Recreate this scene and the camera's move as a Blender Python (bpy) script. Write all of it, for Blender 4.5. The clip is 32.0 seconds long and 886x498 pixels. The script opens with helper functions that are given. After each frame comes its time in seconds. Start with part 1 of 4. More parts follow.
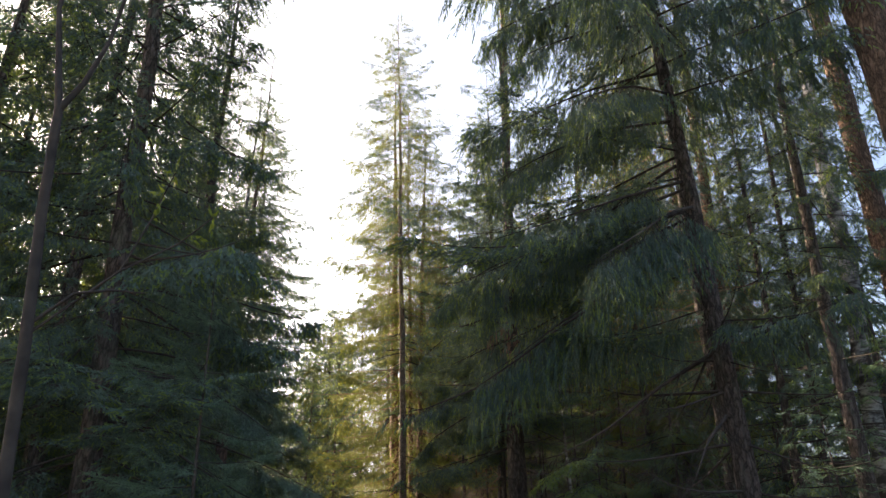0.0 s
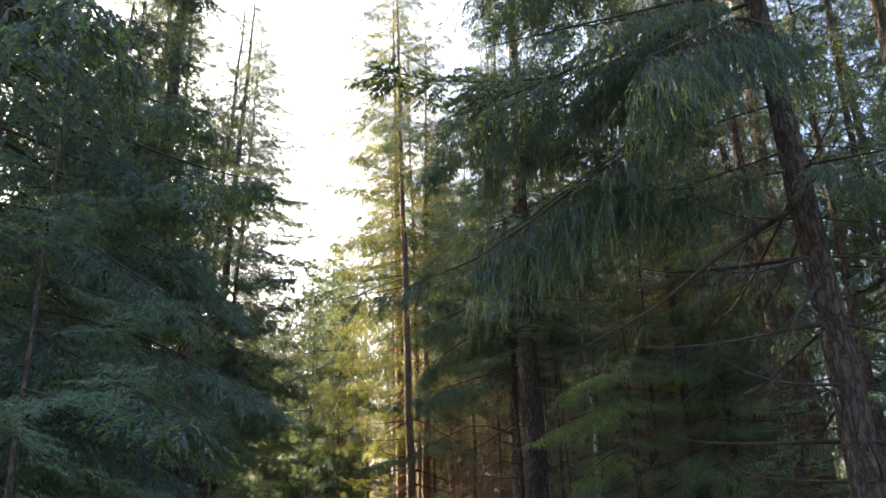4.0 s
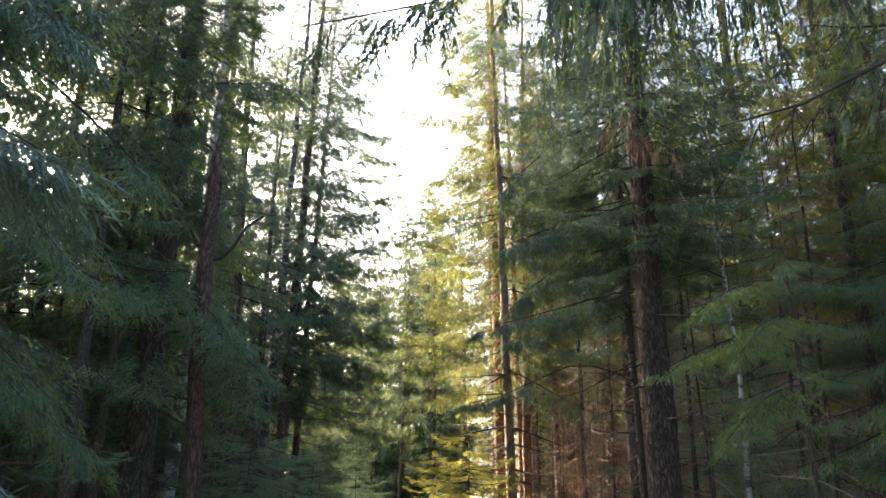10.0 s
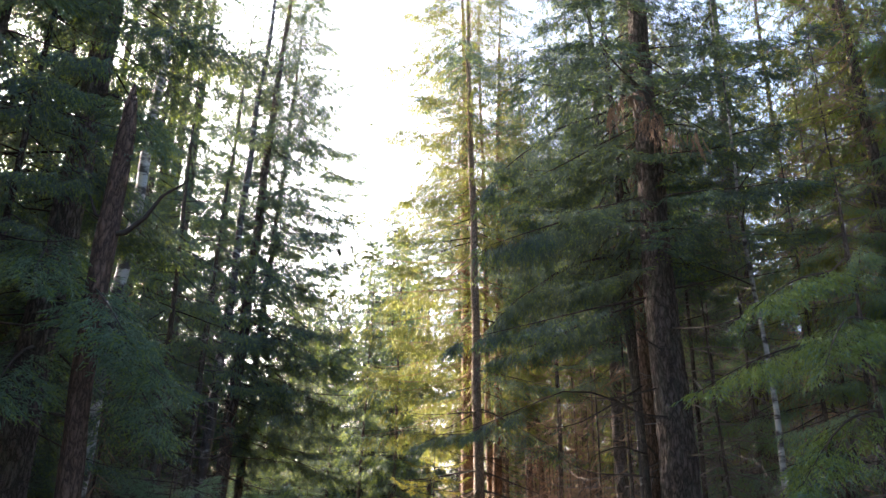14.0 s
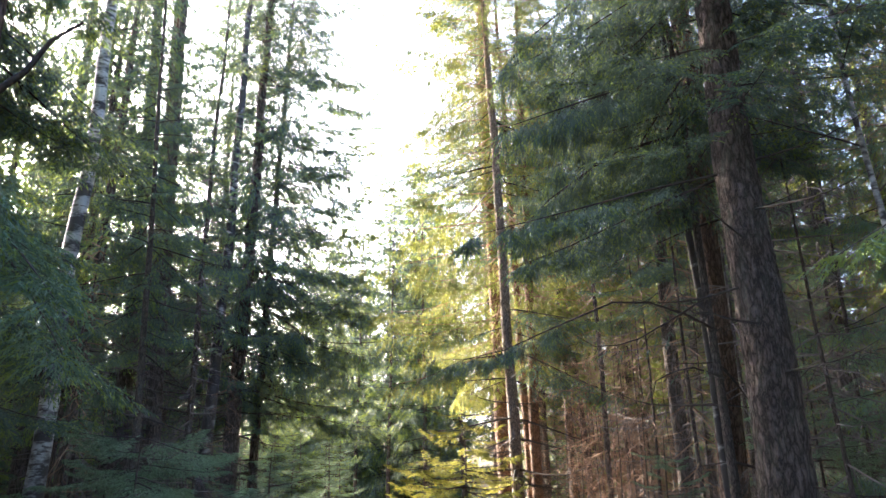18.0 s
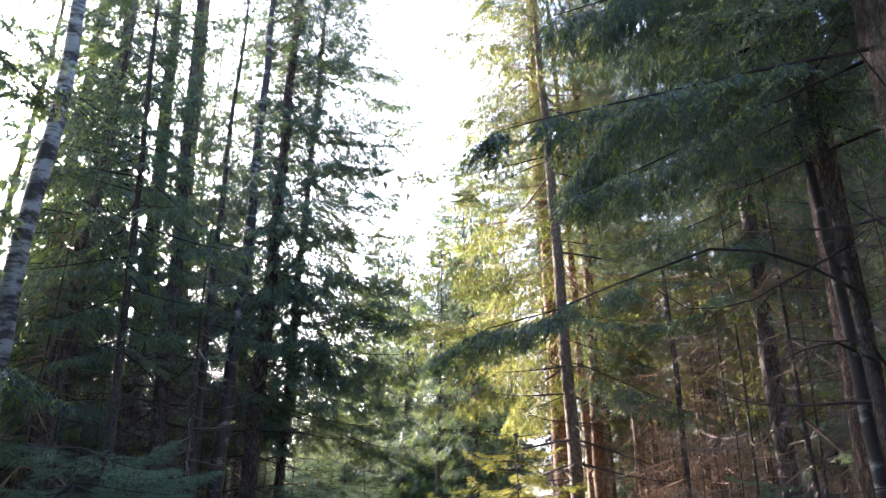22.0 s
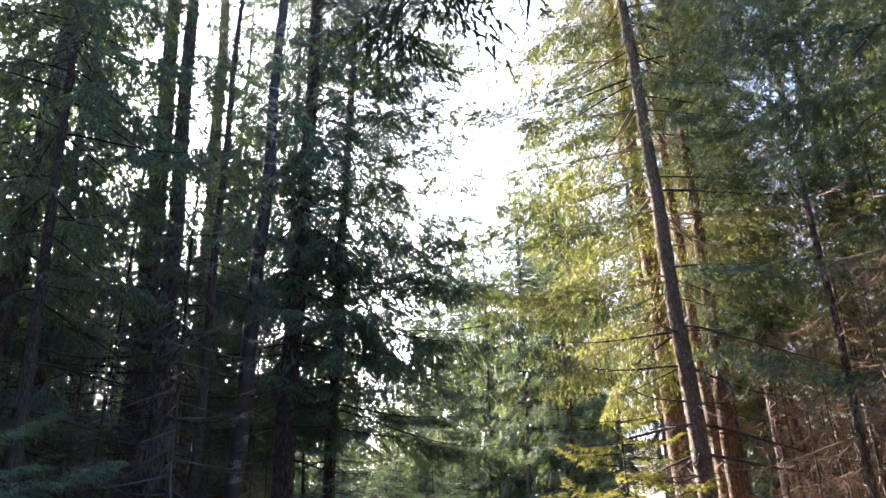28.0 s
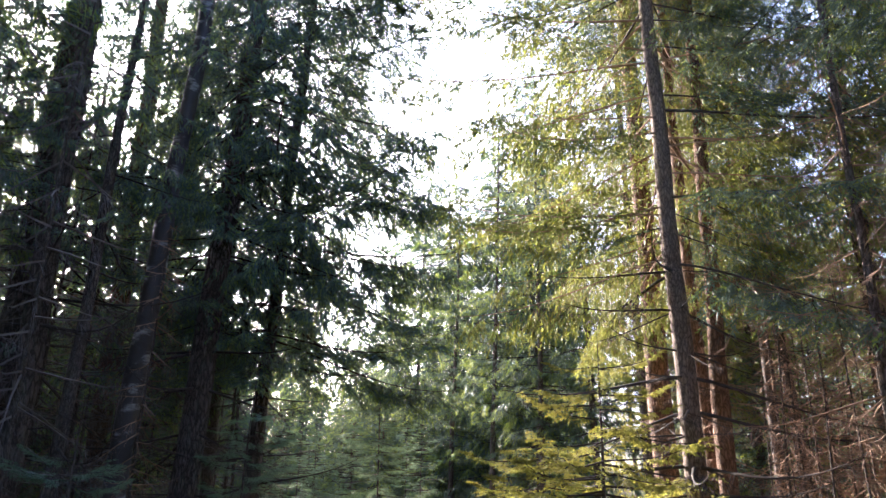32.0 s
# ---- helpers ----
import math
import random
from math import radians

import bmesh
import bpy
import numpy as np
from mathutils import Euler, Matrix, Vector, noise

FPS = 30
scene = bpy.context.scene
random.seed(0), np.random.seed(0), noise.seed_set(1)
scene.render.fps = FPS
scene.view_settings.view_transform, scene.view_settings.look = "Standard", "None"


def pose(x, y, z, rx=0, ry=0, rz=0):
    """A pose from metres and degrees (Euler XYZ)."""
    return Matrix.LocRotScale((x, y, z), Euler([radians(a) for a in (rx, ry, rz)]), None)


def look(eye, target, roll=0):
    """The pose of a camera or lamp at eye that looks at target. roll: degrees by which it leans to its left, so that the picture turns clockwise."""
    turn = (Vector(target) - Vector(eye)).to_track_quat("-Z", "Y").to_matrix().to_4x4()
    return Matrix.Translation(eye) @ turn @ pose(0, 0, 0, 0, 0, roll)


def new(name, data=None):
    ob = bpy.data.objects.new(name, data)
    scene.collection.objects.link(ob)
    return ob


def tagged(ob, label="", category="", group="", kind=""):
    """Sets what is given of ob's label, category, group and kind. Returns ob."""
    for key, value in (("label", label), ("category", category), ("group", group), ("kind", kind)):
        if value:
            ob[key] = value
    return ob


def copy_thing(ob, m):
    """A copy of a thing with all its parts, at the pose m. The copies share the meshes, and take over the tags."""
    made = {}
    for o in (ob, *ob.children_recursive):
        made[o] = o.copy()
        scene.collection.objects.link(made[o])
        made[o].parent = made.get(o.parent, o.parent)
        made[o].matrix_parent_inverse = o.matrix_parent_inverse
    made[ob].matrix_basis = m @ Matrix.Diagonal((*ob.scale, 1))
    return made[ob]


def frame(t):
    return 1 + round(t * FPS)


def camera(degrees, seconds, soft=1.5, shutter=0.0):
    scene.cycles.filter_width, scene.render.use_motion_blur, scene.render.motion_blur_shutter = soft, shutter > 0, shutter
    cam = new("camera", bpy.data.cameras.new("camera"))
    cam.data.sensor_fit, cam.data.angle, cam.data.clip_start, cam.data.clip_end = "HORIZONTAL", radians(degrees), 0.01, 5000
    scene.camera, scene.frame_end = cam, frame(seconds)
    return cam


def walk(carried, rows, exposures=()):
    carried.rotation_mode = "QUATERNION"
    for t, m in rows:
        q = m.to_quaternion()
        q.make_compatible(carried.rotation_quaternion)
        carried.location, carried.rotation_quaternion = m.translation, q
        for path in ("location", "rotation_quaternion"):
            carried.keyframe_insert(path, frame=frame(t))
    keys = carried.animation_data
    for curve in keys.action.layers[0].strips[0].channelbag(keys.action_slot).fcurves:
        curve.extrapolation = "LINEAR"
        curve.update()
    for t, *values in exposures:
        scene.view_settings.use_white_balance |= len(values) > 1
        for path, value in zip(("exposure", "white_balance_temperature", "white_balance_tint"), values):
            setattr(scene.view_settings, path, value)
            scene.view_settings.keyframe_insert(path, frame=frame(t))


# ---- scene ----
cam = camera(62.11, 32.0)
# seconds, place, heading (clockwise from +y), tilt up, roll
PATH = [
    (0, 0.000, 0.001, 1.658, 4.94, 24.83, -0.46),
    (0.5, 0.059, 0.272, 1.653, 5.02, 24.37, -0.88),
    (1, 0.082, 0.560, 1.649, 4.71, 24.11, -0.10),
    (1.5, 0.116, 0.835, 1.639, 4.66, 24.22, 0.20),
    (2, 0.174, 1.106, 1.620, 4.52, 24.01, -0.67),
    (2.5, 0.206, 1.385, 1.617, 4.33, 22.06, -0.73),
    (3, 0.227, 1.679, 1.623, 4.14, 20.77, -1.79),
    (3.5, 0.285, 1.961, 1.621, 4.10, 20.35, -1.53),
    (5.5, 0.516, 3.112, 1.631, 3.41, 21.28, -0.50),
    (6, 0.546, 3.392, 1.624, 1.71, 20.62, -0.23),
    (6.5, 0.566, 3.656, 1.621, 0.24, 20.95, -0.85),
    (7, 0.614, 3.907, 1.605, -1.10, 20.59, -0.50),
    (7.5, 0.648, 4.148, 1.599, -1.69, 20.13, -0.31),
    (8, 0.656, 4.395, 1.598, -2.06, 20.51, -0.20),
    (8.5, 0.706, 4.626, 1.582, -2.26, 20.37, -0.31),
    (9, 0.770, 4.859, 1.566, -4.28, 19.36, 0.98),
    (9.5, 0.773, 5.128, 1.544, -4.47, 17.96, 0.88),
    (10, 0.773, 5.398, 1.539, -4.70, 18.23, 0.59),
    (10.5, 0.763, 5.655, 1.550, -5.70, 18.52, 0.76),
    (11, 0.713, 5.912, 1.561, -6.61, 18.96, 0.75),
    (11.5, 0.644, 6.183, 1.570, -6.07, 20.71, 1.58),
    (12, 0.615, 6.447, 1.575, -5.97, 21.33, 0.62),
    (12.5, 0.586, 6.702, 1.576, -5.95, 21.40, 1.46),
    (13, 0.551, 6.960, 1.581, -4.09, 21.78, 2.15),
    (13.5, 0.536, 7.216, 1.579, -1.67, 21.80, 1.33),
    (15.5, 0.571, 8.278, 1.579, -3.16, 21.66, 0.25),
    (16, 0.580, 8.551, 1.580, -3.22, 19.72, 0.62),
    (16.5, 0.563, 8.835, 1.586, -3.58, 20.03, 0.49),
    (17, 0.570, 9.104, 1.586, -3.73, 20.00, 0.41),
    (17.5, 0.599, 9.367, 1.586, -3.82, 18.73, -0.36),
    (18, 0.625, 9.639, 1.584, -4.12, 18.62, -1.09),
    (18.5, 0.663, 9.918, 1.582, -3.49, 18.83, -0.94),
    (19, 0.734, 10.200, 1.565, -3.07, 18.57, 0.03),
    (19.5, 0.784, 10.503, 1.553, -3.63, 17.80, 0.59),
    (20, 0.796, 10.827, 1.562, -4.01, 18.30, 0.20),
    (20.5, 0.821, 11.135, 1.562, -6.02, 20.85, -0.52),
    (21, 0.820, 11.428, 1.565, -8.55, 21.16, 0.06),
    (21.5, 0.771, 11.706, 1.584, -8.81, 21.43, 0.26),
    (22, 0.716, 11.962, 1.603, -8.93, 20.93, -0.19),
    (22.5, 0.669, 12.195, 1.618, -8.84, 19.78, 0.33),
    (23, 0.635, 12.434, 1.629, -9.03, 19.30, 0.75),
    (23.5, 0.619, 12.690, 1.639, -8.97, 19.28, 0.07),
    (24, 0.615, 12.972, 1.648, -9.10, 19.47, 0.70),
    (24.5, 0.607, 13.286, 1.651, -9.55, 19.81, 1.06),
    (26.5, 0.538, 14.703, 1.651, -13.10, 21.00, -0.41),
    (27, 0.510, 15.002, 1.647, -13.31, 20.81, -0.08),
    (27.5, 0.466, 15.255, 1.646, -14.66, 21.35, -1.40),
    (28, 0.414, 15.480, 1.641, -15.98, 22.01, -1.51),
    (28.5, 0.369, 15.704, 1.630, -15.82, 22.27, 0.59),
    (29, 0.341, 15.955, 1.626, -15.20, 22.74, 1.05),
    (29.5, 0.327, 16.226, 1.616, -15.07, 22.70, 1.54),
    (30, 0.305, 16.509, 1.601, -14.84, 22.59, 1.91),
    (30.5, 0.276, 16.789, 1.588, -14.19, 21.15, 1.68),
    (31, 0.242, 17.065, 1.579, -14.32, 20.48, 1.43),
    (31.5, 0.201, 17.336, 1.572, -14.51, 20.78, 1.01),
    (32, 0.170, 17.597, 1.562, -14.53, 19.45, 1.50),
]
walk(cam, [(t, pose(x, y, z, 90 + tilt, 0, -turn) @ pose(0, 0, 0, 0, 0, roll)) for t, x, y, z, turn, tilt, roll in PATH],
     exposures=[(t, v, k, m) for t, v, k, m in ((0.0, 2.10, 6300.0, 11.0), (3.0, 2.55, 6200.0, 10.5), (6.0, 3.15, 6050.0, 10.5), (10.5, 3.35, 6050.0, 10.5), (12.0, 3.15, 5900.0, 13.0), (15.2, 3.40, 5750.0, 13.0), (16.5, 3.80, 5600.0, 13.0), (20.0, 3.80, 5450.0, 13.5), (21.0, 3.25, 5300.0, 17.0), (22.5, 3.55, 5250.0, 17.0), (28.0, 3.20, 5250.0, 18.0), (32.0, 3.18, 5250.0, 19.0))])

# ---- light ----
SUN_AZ, SUN_EL = -47.0, 18.5          # degrees clockwise from +y, above the horizon
world = bpy.data.worlds.new("world")
scene.world = world
world.use_nodes = True
wn = world.node_tree
sky = wn.nodes.new("ShaderNodeTexSky")
sky.sky_type, sky.sun_disc = "NISHITA", False
sky.sun_elevation, sky.sun_rotation = radians(SUN_EL), radians(SUN_AZ)
sky.air_density, sky.dust_density, sky.ozone_density = 0.8, 8.0, 1.0
wn.links.new(sky.outputs[0], wn.nodes["Background"].inputs[0])
wn.nodes["Background"].inputs[1].default_value = 0.15
sun_data = bpy.data.lights.new("sun", "SUN")
sun_data.energy, sun_data.angle, sun_data.color = 3.6, radians(0.6), (1.0, 0.82, 0.60)
sun = new("sun", sun_data)
az, el = radians(SUN_AZ), radians(SUN_EL)
to_sun = Vector((math.sin(az) * math.cos(el), math.cos(az) * math.cos(el), math.sin(el)))
sun.matrix_world = look(to_sun * 60, (0, 0, 0))


# ---- materials ----
def material(name, rough=0.8):
    m = bpy.data.materials.new(name)
    m.use_nodes = True
    nt = m.node_tree
    b = nt.nodes["Principled BSDF"]
    b.inputs["Roughness"].default_value = rough
    b.inputs["Specular IOR Level"].default_value = 0.3
    return m, nt, b


def node(nt, kind, **values):
    n = nt.nodes.new(kind)
    for k, v in values.items():
        n.inputs[k.replace("_", " ")].default_value = v
    return n


def ramp(nt, source, stops):
    r = nt.nodes.new("ShaderNodeValToRGB")
    while len(r.color_ramp.elements) < len(stops):
        r.color_ramp.elements.new(0.5)
    for e, (p, c) in zip(r.color_ramp.elements, stops):
        e.position, e.color = p, (*c, 1)
    nt.links.new(source, r.inputs[0])
    return r


def mapped(nt, sx, sy, sz):
    tc = nt.nodes.new("ShaderNodeTexCoord")
    mp = node(nt, "ShaderNodeMapping", Scale=(sx, sy, sz))
    nt.links.new(tc.outputs["Object"], mp.inputs["Vector"])
    return mp.outputs[0]


def bump(nt, b, height, strength, distance):
    n = node(nt, "ShaderNodeBump", Strength=strength, Distance=distance)
    nt.links.new(height, n.inputs["Height"])
    nt.links.new(n.outputs[0], b.inputs["Normal"])


def mix_color(nt, fac, a, b_):
    m = nt.nodes.new("ShaderNodeMix")
    m.data_type = "RGBA"
    for sock, v in ((m.inputs[0], fac), (m.inputs[6], a), (m.inputs[7], b_)):
        if hasattr(v, "links"):
            nt.links.new(v, sock)
        else:
            sock.default_value = v if isinstance(v, float) else (*v, 1)
    return m.outputs[2]


def needle_material(name, dark, light, through_color, share):
    """Spruce needles: a soft sheen, light shining through, hue that varies from spray to spray."""
    m, nt, b = material(name, 0.5)
    oi = nt.nodes.new("ShaderNodeObjectInfo")
    ge = nt.nodes.new("ShaderNodeNewGeometry")
    tc = nt.nodes.new("ShaderNodeTexCoord")
    no = node(nt, "ShaderNodeTexNoise", Scale=2.3, Detail=3.0)
    nt.links.new(tc.outputs["Object"], no.inputs["Vector"])
    ad = nt.nodes.new("ShaderNodeMath")
    ad.operation = "ADD"
    nt.links.new(no.outputs[0], ad.inputs[0])
    mu = nt.nodes.new("ShaderNodeMath")
    mu.operation = "MULTIPLY_ADD"
    mu.inputs[1].default_value, mu.inputs[2].default_value = 0.35, -0.18
    nt.links.new(ge.outputs["Random Per Island"], mu.inputs[0])
    nt.links.new(mu.outputs[0], ad.inputs[1])
    a2 = nt.nodes.new("ShaderNodeMath")
    a2.operation = "MULTIPLY_ADD"
    a2.inputs[1].default_value = 0.35
    nt.links.new(oi.outputs["Random"], a2.inputs[0])
    nt.links.new(ad.outputs[0], a2.inputs[2])
    r = ramp(nt, a2.outputs[0], [(0.35, dark), (0.95, light)])
    nt.links.new(r.outputs[0], b.inputs["Base Color"])
    tr = node(nt, "ShaderNodeBsdfTranslucent", Color=(*through_color, 1))
    mx = node(nt, "ShaderNodeMixShader", Fac=share)
    nt.links.new(b.outputs[0], mx.inputs[1])
    nt.links.new(tr.outputs[0], mx.inputs[2])
    nt.links.new(mx.outputs[0], nt.nodes["Material Output"].inputs[0])
    return m


def bark_material(name, stops, scale, relief, lichen=0.0):
    """Scaly bark: plates longer than wide, dark cracks, grey-green lichen."""
    m, nt, b = material(name, 0.9)
    v = mapped(nt, scale, scale, scale * 0.3)
    wob = node(nt, "ShaderNodeTexNoise", Scale=0.8, Detail=5.0, Roughness=0.65)
    nt.links.new(v, wob.inputs["Vector"])
    vm = nt.nodes.new("ShaderNodeVectorMath")
    vm.operation = "MULTIPLY_ADD"
    vm.inputs[1].default_value = (2.4, 2.4, 2.4)
    nt.links.new(wob.outputs[1], vm.inputs[0])
    nt.links.new(v, vm.inputs[2])
    vo = node(nt, "ShaderNodeTexVoronoi", Scale=1.0)
    vo.feature = "DISTANCE_TO_EDGE"
    nt.links.new(vm.outputs[0], vo.inputs["Vector"])
    plate = ramp(nt, vo.outputs[0], [(0.0, (0, 0, 0)), (0.12, (0.45, 0.45, 0.45)), (0.45, (1, 1, 1))])
    no = node(nt, "ShaderNodeTexNoise", Scale=6.0, Detail=6.0, Roughness=0.65)
    nt.links.new(v, no.inputs["Vector"])
    col = ramp(nt, no.outputs[0], stops)
    dark = tuple(c * 0.35 for c in stops[0][1])
    base = mix_color(nt, plate.outputs[0], dark, col.outputs[0])
    if lichen:
        big = node(nt, "ShaderNodeTexNoise", Scale=0.55, Detail=5.0, Roughness=0.7)
        nt.links.new(v, big.inputs["Vector"])
        lf = ramp(nt, big.outputs[0], [(0.5, (0, 0, 0)), (0.75, (lichen, lichen, lichen))])
        base = mix_color(nt, lf.outputs[0], base, (0.16, 0.18, 0.13))
    nt.links.new(base, b.inputs["Base Color"])
    h = nt.nodes.new("ShaderNodeMath")
    h.operation = "MULTIPLY_ADD"
    h.inputs[1].default_value = 0.35
    nt.links.new(no.outputs[0], h.inputs[0])
    nt.links.new(plate.outputs[0], h.inputs[2])
    bump(nt, b, h.outputs[0], 1.0, relief)
    return m


NEEDLE = needle_material("spruce_needles", (0.058, 0.096, 0.078), (0.120, 0.164, 0.124), (0.20, 0.25, 0.10), 0.27)
NEEDLE_TIP = needle_material("fresh_spruce_needles", (0.082, 0.145, 0.056), (0.165, 0.235, 0.090), (0.38, 0.45, 0.07), 0.44)
NEEDLE_YOUNG = needle_material("young_spruce_needles", (0.098, 0.168, 0.118), (0.178, 0.255, 0.168), (0.24, 0.32, 0.12), 0.36)
# Full sun on the young sprays is put into this yellow needle colour.
NEEDLE_FULL_SUN = needle_material("sun_tinted_young_needles", (0.090, 0.115, 0.030), (0.165, 0.190, 0.050), (0.52, 0.49, 0.08), 0.48)
# Yellow-green of sun shining through the sprays is put into the colour.
NEEDLE_SUNTINT = needle_material("sun_tinted_needles", (0.056, 0.083, 0.034), (0.120, 0.145, 0.052), (0.42, 0.43, 0.07), 0.40)
LEAF = needle_material("birch_leaves", (0.060, 0.095, 0.020), (0.120, 0.160, 0.035), (0.34, 0.40, 0.05), 0.45)
BARK_SPRUCE = bark_material("spruce_bark", [(0.3, (0.11, 0.082, 0.066)), (0.7, (0.26, 0.20, 0.165))], 17.0, 0.012, 0.55)
BARK_OLD = bark_material("old_spruce_bark", [(0.3, (0.12, 0.088, 0.070)), (0.7, (0.27, 0.205, 0.17))], 18.0, 0.035, 0.4)
BARK_PINE = bark_material("pine_bark", [(0.3, (0.155, 0.092, 0.058)), (0.7, (0.31, 0.205, 0.14))], 19.0, 0.02)
# Bark lightened in its colour to stand for light bounced onto the trunk.
BARK_BOUNCE_LIT = bark_material("bounce_lit_spruce_bark", [(0.3, (0.22, 0.150, 0.105)), (0.7, (0.41, 0.30, 0.215))], 24.0, 0.01, 0.15)
# Orange of low sun on the trunks is put into the bark colour.
BARK_SUNTINT = bark_material("sun_tinted_spruce_bark", [(0.3, (0.20, 0.105, 0.055)), (0.7, (0.37, 0.225, 0.135))], 19.0, 0.015)
BARK_THIN = bark_material("thin_bark", [(0.3, (0.09, 0.068, 0.055)), (0.7, (0.20, 0.155, 0.12))], 40.0, 0.004, 0.3)
SNAG = bark_material("dead_snag_wood", [(0.3, (0.13, 0.080, 0.060)), (0.7, (0.27, 0.170, 0.125))], 19.0, 0.015)

TWIG, nt, b = material("bare_twigs", 0.9)
no = node(nt, "ShaderNodeTexNoise", Scale=9.0, Detail=3.0)
nt.links.new(mapped(nt, 1, 1, 1), no.inputs["Vector"])
nt.links.new(ramp(nt, no.outputs[0], [(0.3, (0.034, 0.027, 0.023)), (0.7, (0.078, 0.060, 0.048))]).outputs[0], b.inputs["Base Color"])

DRY, nt, b = material("dry_twigs", 0.9)
no = node(nt, "ShaderNodeTexNoise", Scale=5.0, Detail=3.0)
nt.links.new(mapped(nt, 1, 1, 1), no.inputs["Vector"])
nt.links.new(ramp(nt, no.outputs[0], [(0.3, (0.17, 0.107, 0.066)), (0.7, (0.36, 0.23, 0.142))]).outputs[0], b.inputs["Base Color"])

GREY, nt, b = material("grey_dead_twigs", 0.9)
no = node(nt, "ShaderNodeTexNoise", Scale=5.0, Detail=3.0)
nt.links.new(mapped(nt, 1, 1, 1), no.inputs["Vector"])
nt.links.new(ramp(nt, no.outputs[0], [(0.3, (0.115, 0.095, 0.083)), (0.7, (0.24, 0.20, 0.175))]).outputs[0], b.inputs["Base Color"])

def birch_material(name, low, high):
    """White bark with dark cross bands and rough black patches."""
    m, nt, b = material(name, 0.6)
    v1 = mapped(nt, 5.0, 5.0, 26.0)
    n1 = node(nt, "ShaderNodeTexNoise", Scale=1.0, Detail=4.0, Roughness=0.6)
    nt.links.new(v1, n1.inputs["Vector"])
    v2 = mapped(nt, 2.2, 2.2, 5.0)
    n2 = node(nt, "ShaderNodeTexNoise", Scale=1.0, Detail=5.0, Roughness=0.65)
    nt.links.new(v2, n2.inputs["Vector"])
    bands = ramp(nt, n1.outputs[0], [(0.56, (0, 0, 0)), (0.62, (1, 1, 1))])
    patch = ramp(nt, n2.outputs[0], [(low, (0, 0, 0)), (high, (1, 1, 1))])
    c1 = mix_color(nt, bands.outputs[0], (0.37, 0.35, 0.315), (0.10, 0.08, 0.07))
    c2 = mix_color(nt, patch.outputs[0], c1, (0.055, 0.045, 0.04))
    nt.links.new(c2, b.inputs["Base Color"])
    bump(nt, b, n1.outputs[0], 0.5, 0.006)
    return m


BIRCH = birch_material("birch_bark", 0.45, 0.56)
BIRCH_DARK = birch_material("old_birch_bark", 0.33, 0.45)

SOIL, nt, b = material("forest_floor", 0.95)
n1 = node(nt, "ShaderNodeTexNoise", Scale=0.5, Detail=6.0)
n2 = node(nt, "ShaderNodeTexNoise", Scale=14.0, Detail=8.0, Roughness=0.7)
tc = mapped(nt, 1, 1, 1)
nt.links.new(tc, n1.inputs["Vector"])
nt.links.new(tc, n2.inputs["Vector"])
litter = ramp(nt, n2.outputs[0], [(0.3, (0.11, 0.080, 0.050)), (0.7, (0.30, 0.22, 0.135))])
moss = ramp(nt, n2.outputs[0], [(0.3, (0.06, 0.09, 0.03)), (0.7, (0.16, 0.19, 0.07))])
side = ramp(nt, n1.outputs[0], [(0.45, (0, 0, 0)), (0.6, (1, 1, 1))])
nt.links.new(mix_color(nt, side.outputs[0], litter.outputs[0], moss.outputs[0]), b.inputs["Base Color"])
bump(nt, b, n2.outputs[0], 0.8, 0.04)


# ---- mesh helpers ----
class Build:
    """Triangles and quads gathered for one mesh."""

    def __init__(self):
        self.v, self.f, self.m, self.n = [], [], [], 0

    def add(self, verts, faces, slot=0):
        verts = np.asarray(verts, float).reshape(-1, 3)
        faces = np.asarray(faces, int)
        self.v.append(verts)
        self.f.append(faces + self.n)
        self.m.append(np.full(len(faces), slot))
        self.n += len(verts)

    def mesh(self, name, materials, smooth=()):
        me = bpy.data.meshes.new(name)
        v = np.concatenate(self.v)
        faces = [f for block in self.f for f in block.tolist()]
        me.from_pydata(v.tolist(), [], faces)
        slots = np.concatenate(self.m)
        me.polygons.foreach_set("material_index", slots.astype(np.int32))
        me.polygons.foreach_set("use_smooth", np.isin(slots, smooth))
        for m in materials:
            me.materials.append(m)
        me.update()
        return me


def tube(b, points, radii, sides, slot, rng=None, rough=0.0):
    """A tapered tube through points."""
    p = np.asarray(points, float)
    r = np.asarray(radii, float)
    d = np.gradient(p, axis=0)
    d /= np.linalg.norm(d, axis=1)[:, None] + 1e-9
    ref = np.array([0.0, 0.0, 1.0]) if abs(d[0][2]) < 0.9 else np.array([1.0, 0.0, 0.0])
    u = np.cross(d, ref)
    u /= np.linalg.norm(u, axis=1)[:, None] + 1e-9
    w = np.cross(d, u)
    a = np.linspace(0, 2 * math.pi, sides, endpoint=False)
    k = np.ones((len(p), sides))
    if rng is not None and rough:
        k += rng.normal(0, rough, (len(p), sides))
    ring = p[:, None] + (r[:, None] * k)[:, :, None] * (np.cos(a)[None, :, None] * u[:, None] + np.sin(a)[None, :, None] * w[:, None])
    i, j = np.meshgrid(np.arange(len(p) - 1), np.arange(sides), indexing="ij")
    q = (j + 1) % sides
    f = np.stack([i * sides + j, i * sides + q, (i + 1) * sides + q, (i + 1) * sides + j], -1).reshape(-1, 4)
    b.add(ring.reshape(-1, 3), f, slot)


def unit(x):
    return x / (np.linalg.norm(x, axis=-1, keepdims=True) + 1e-9)


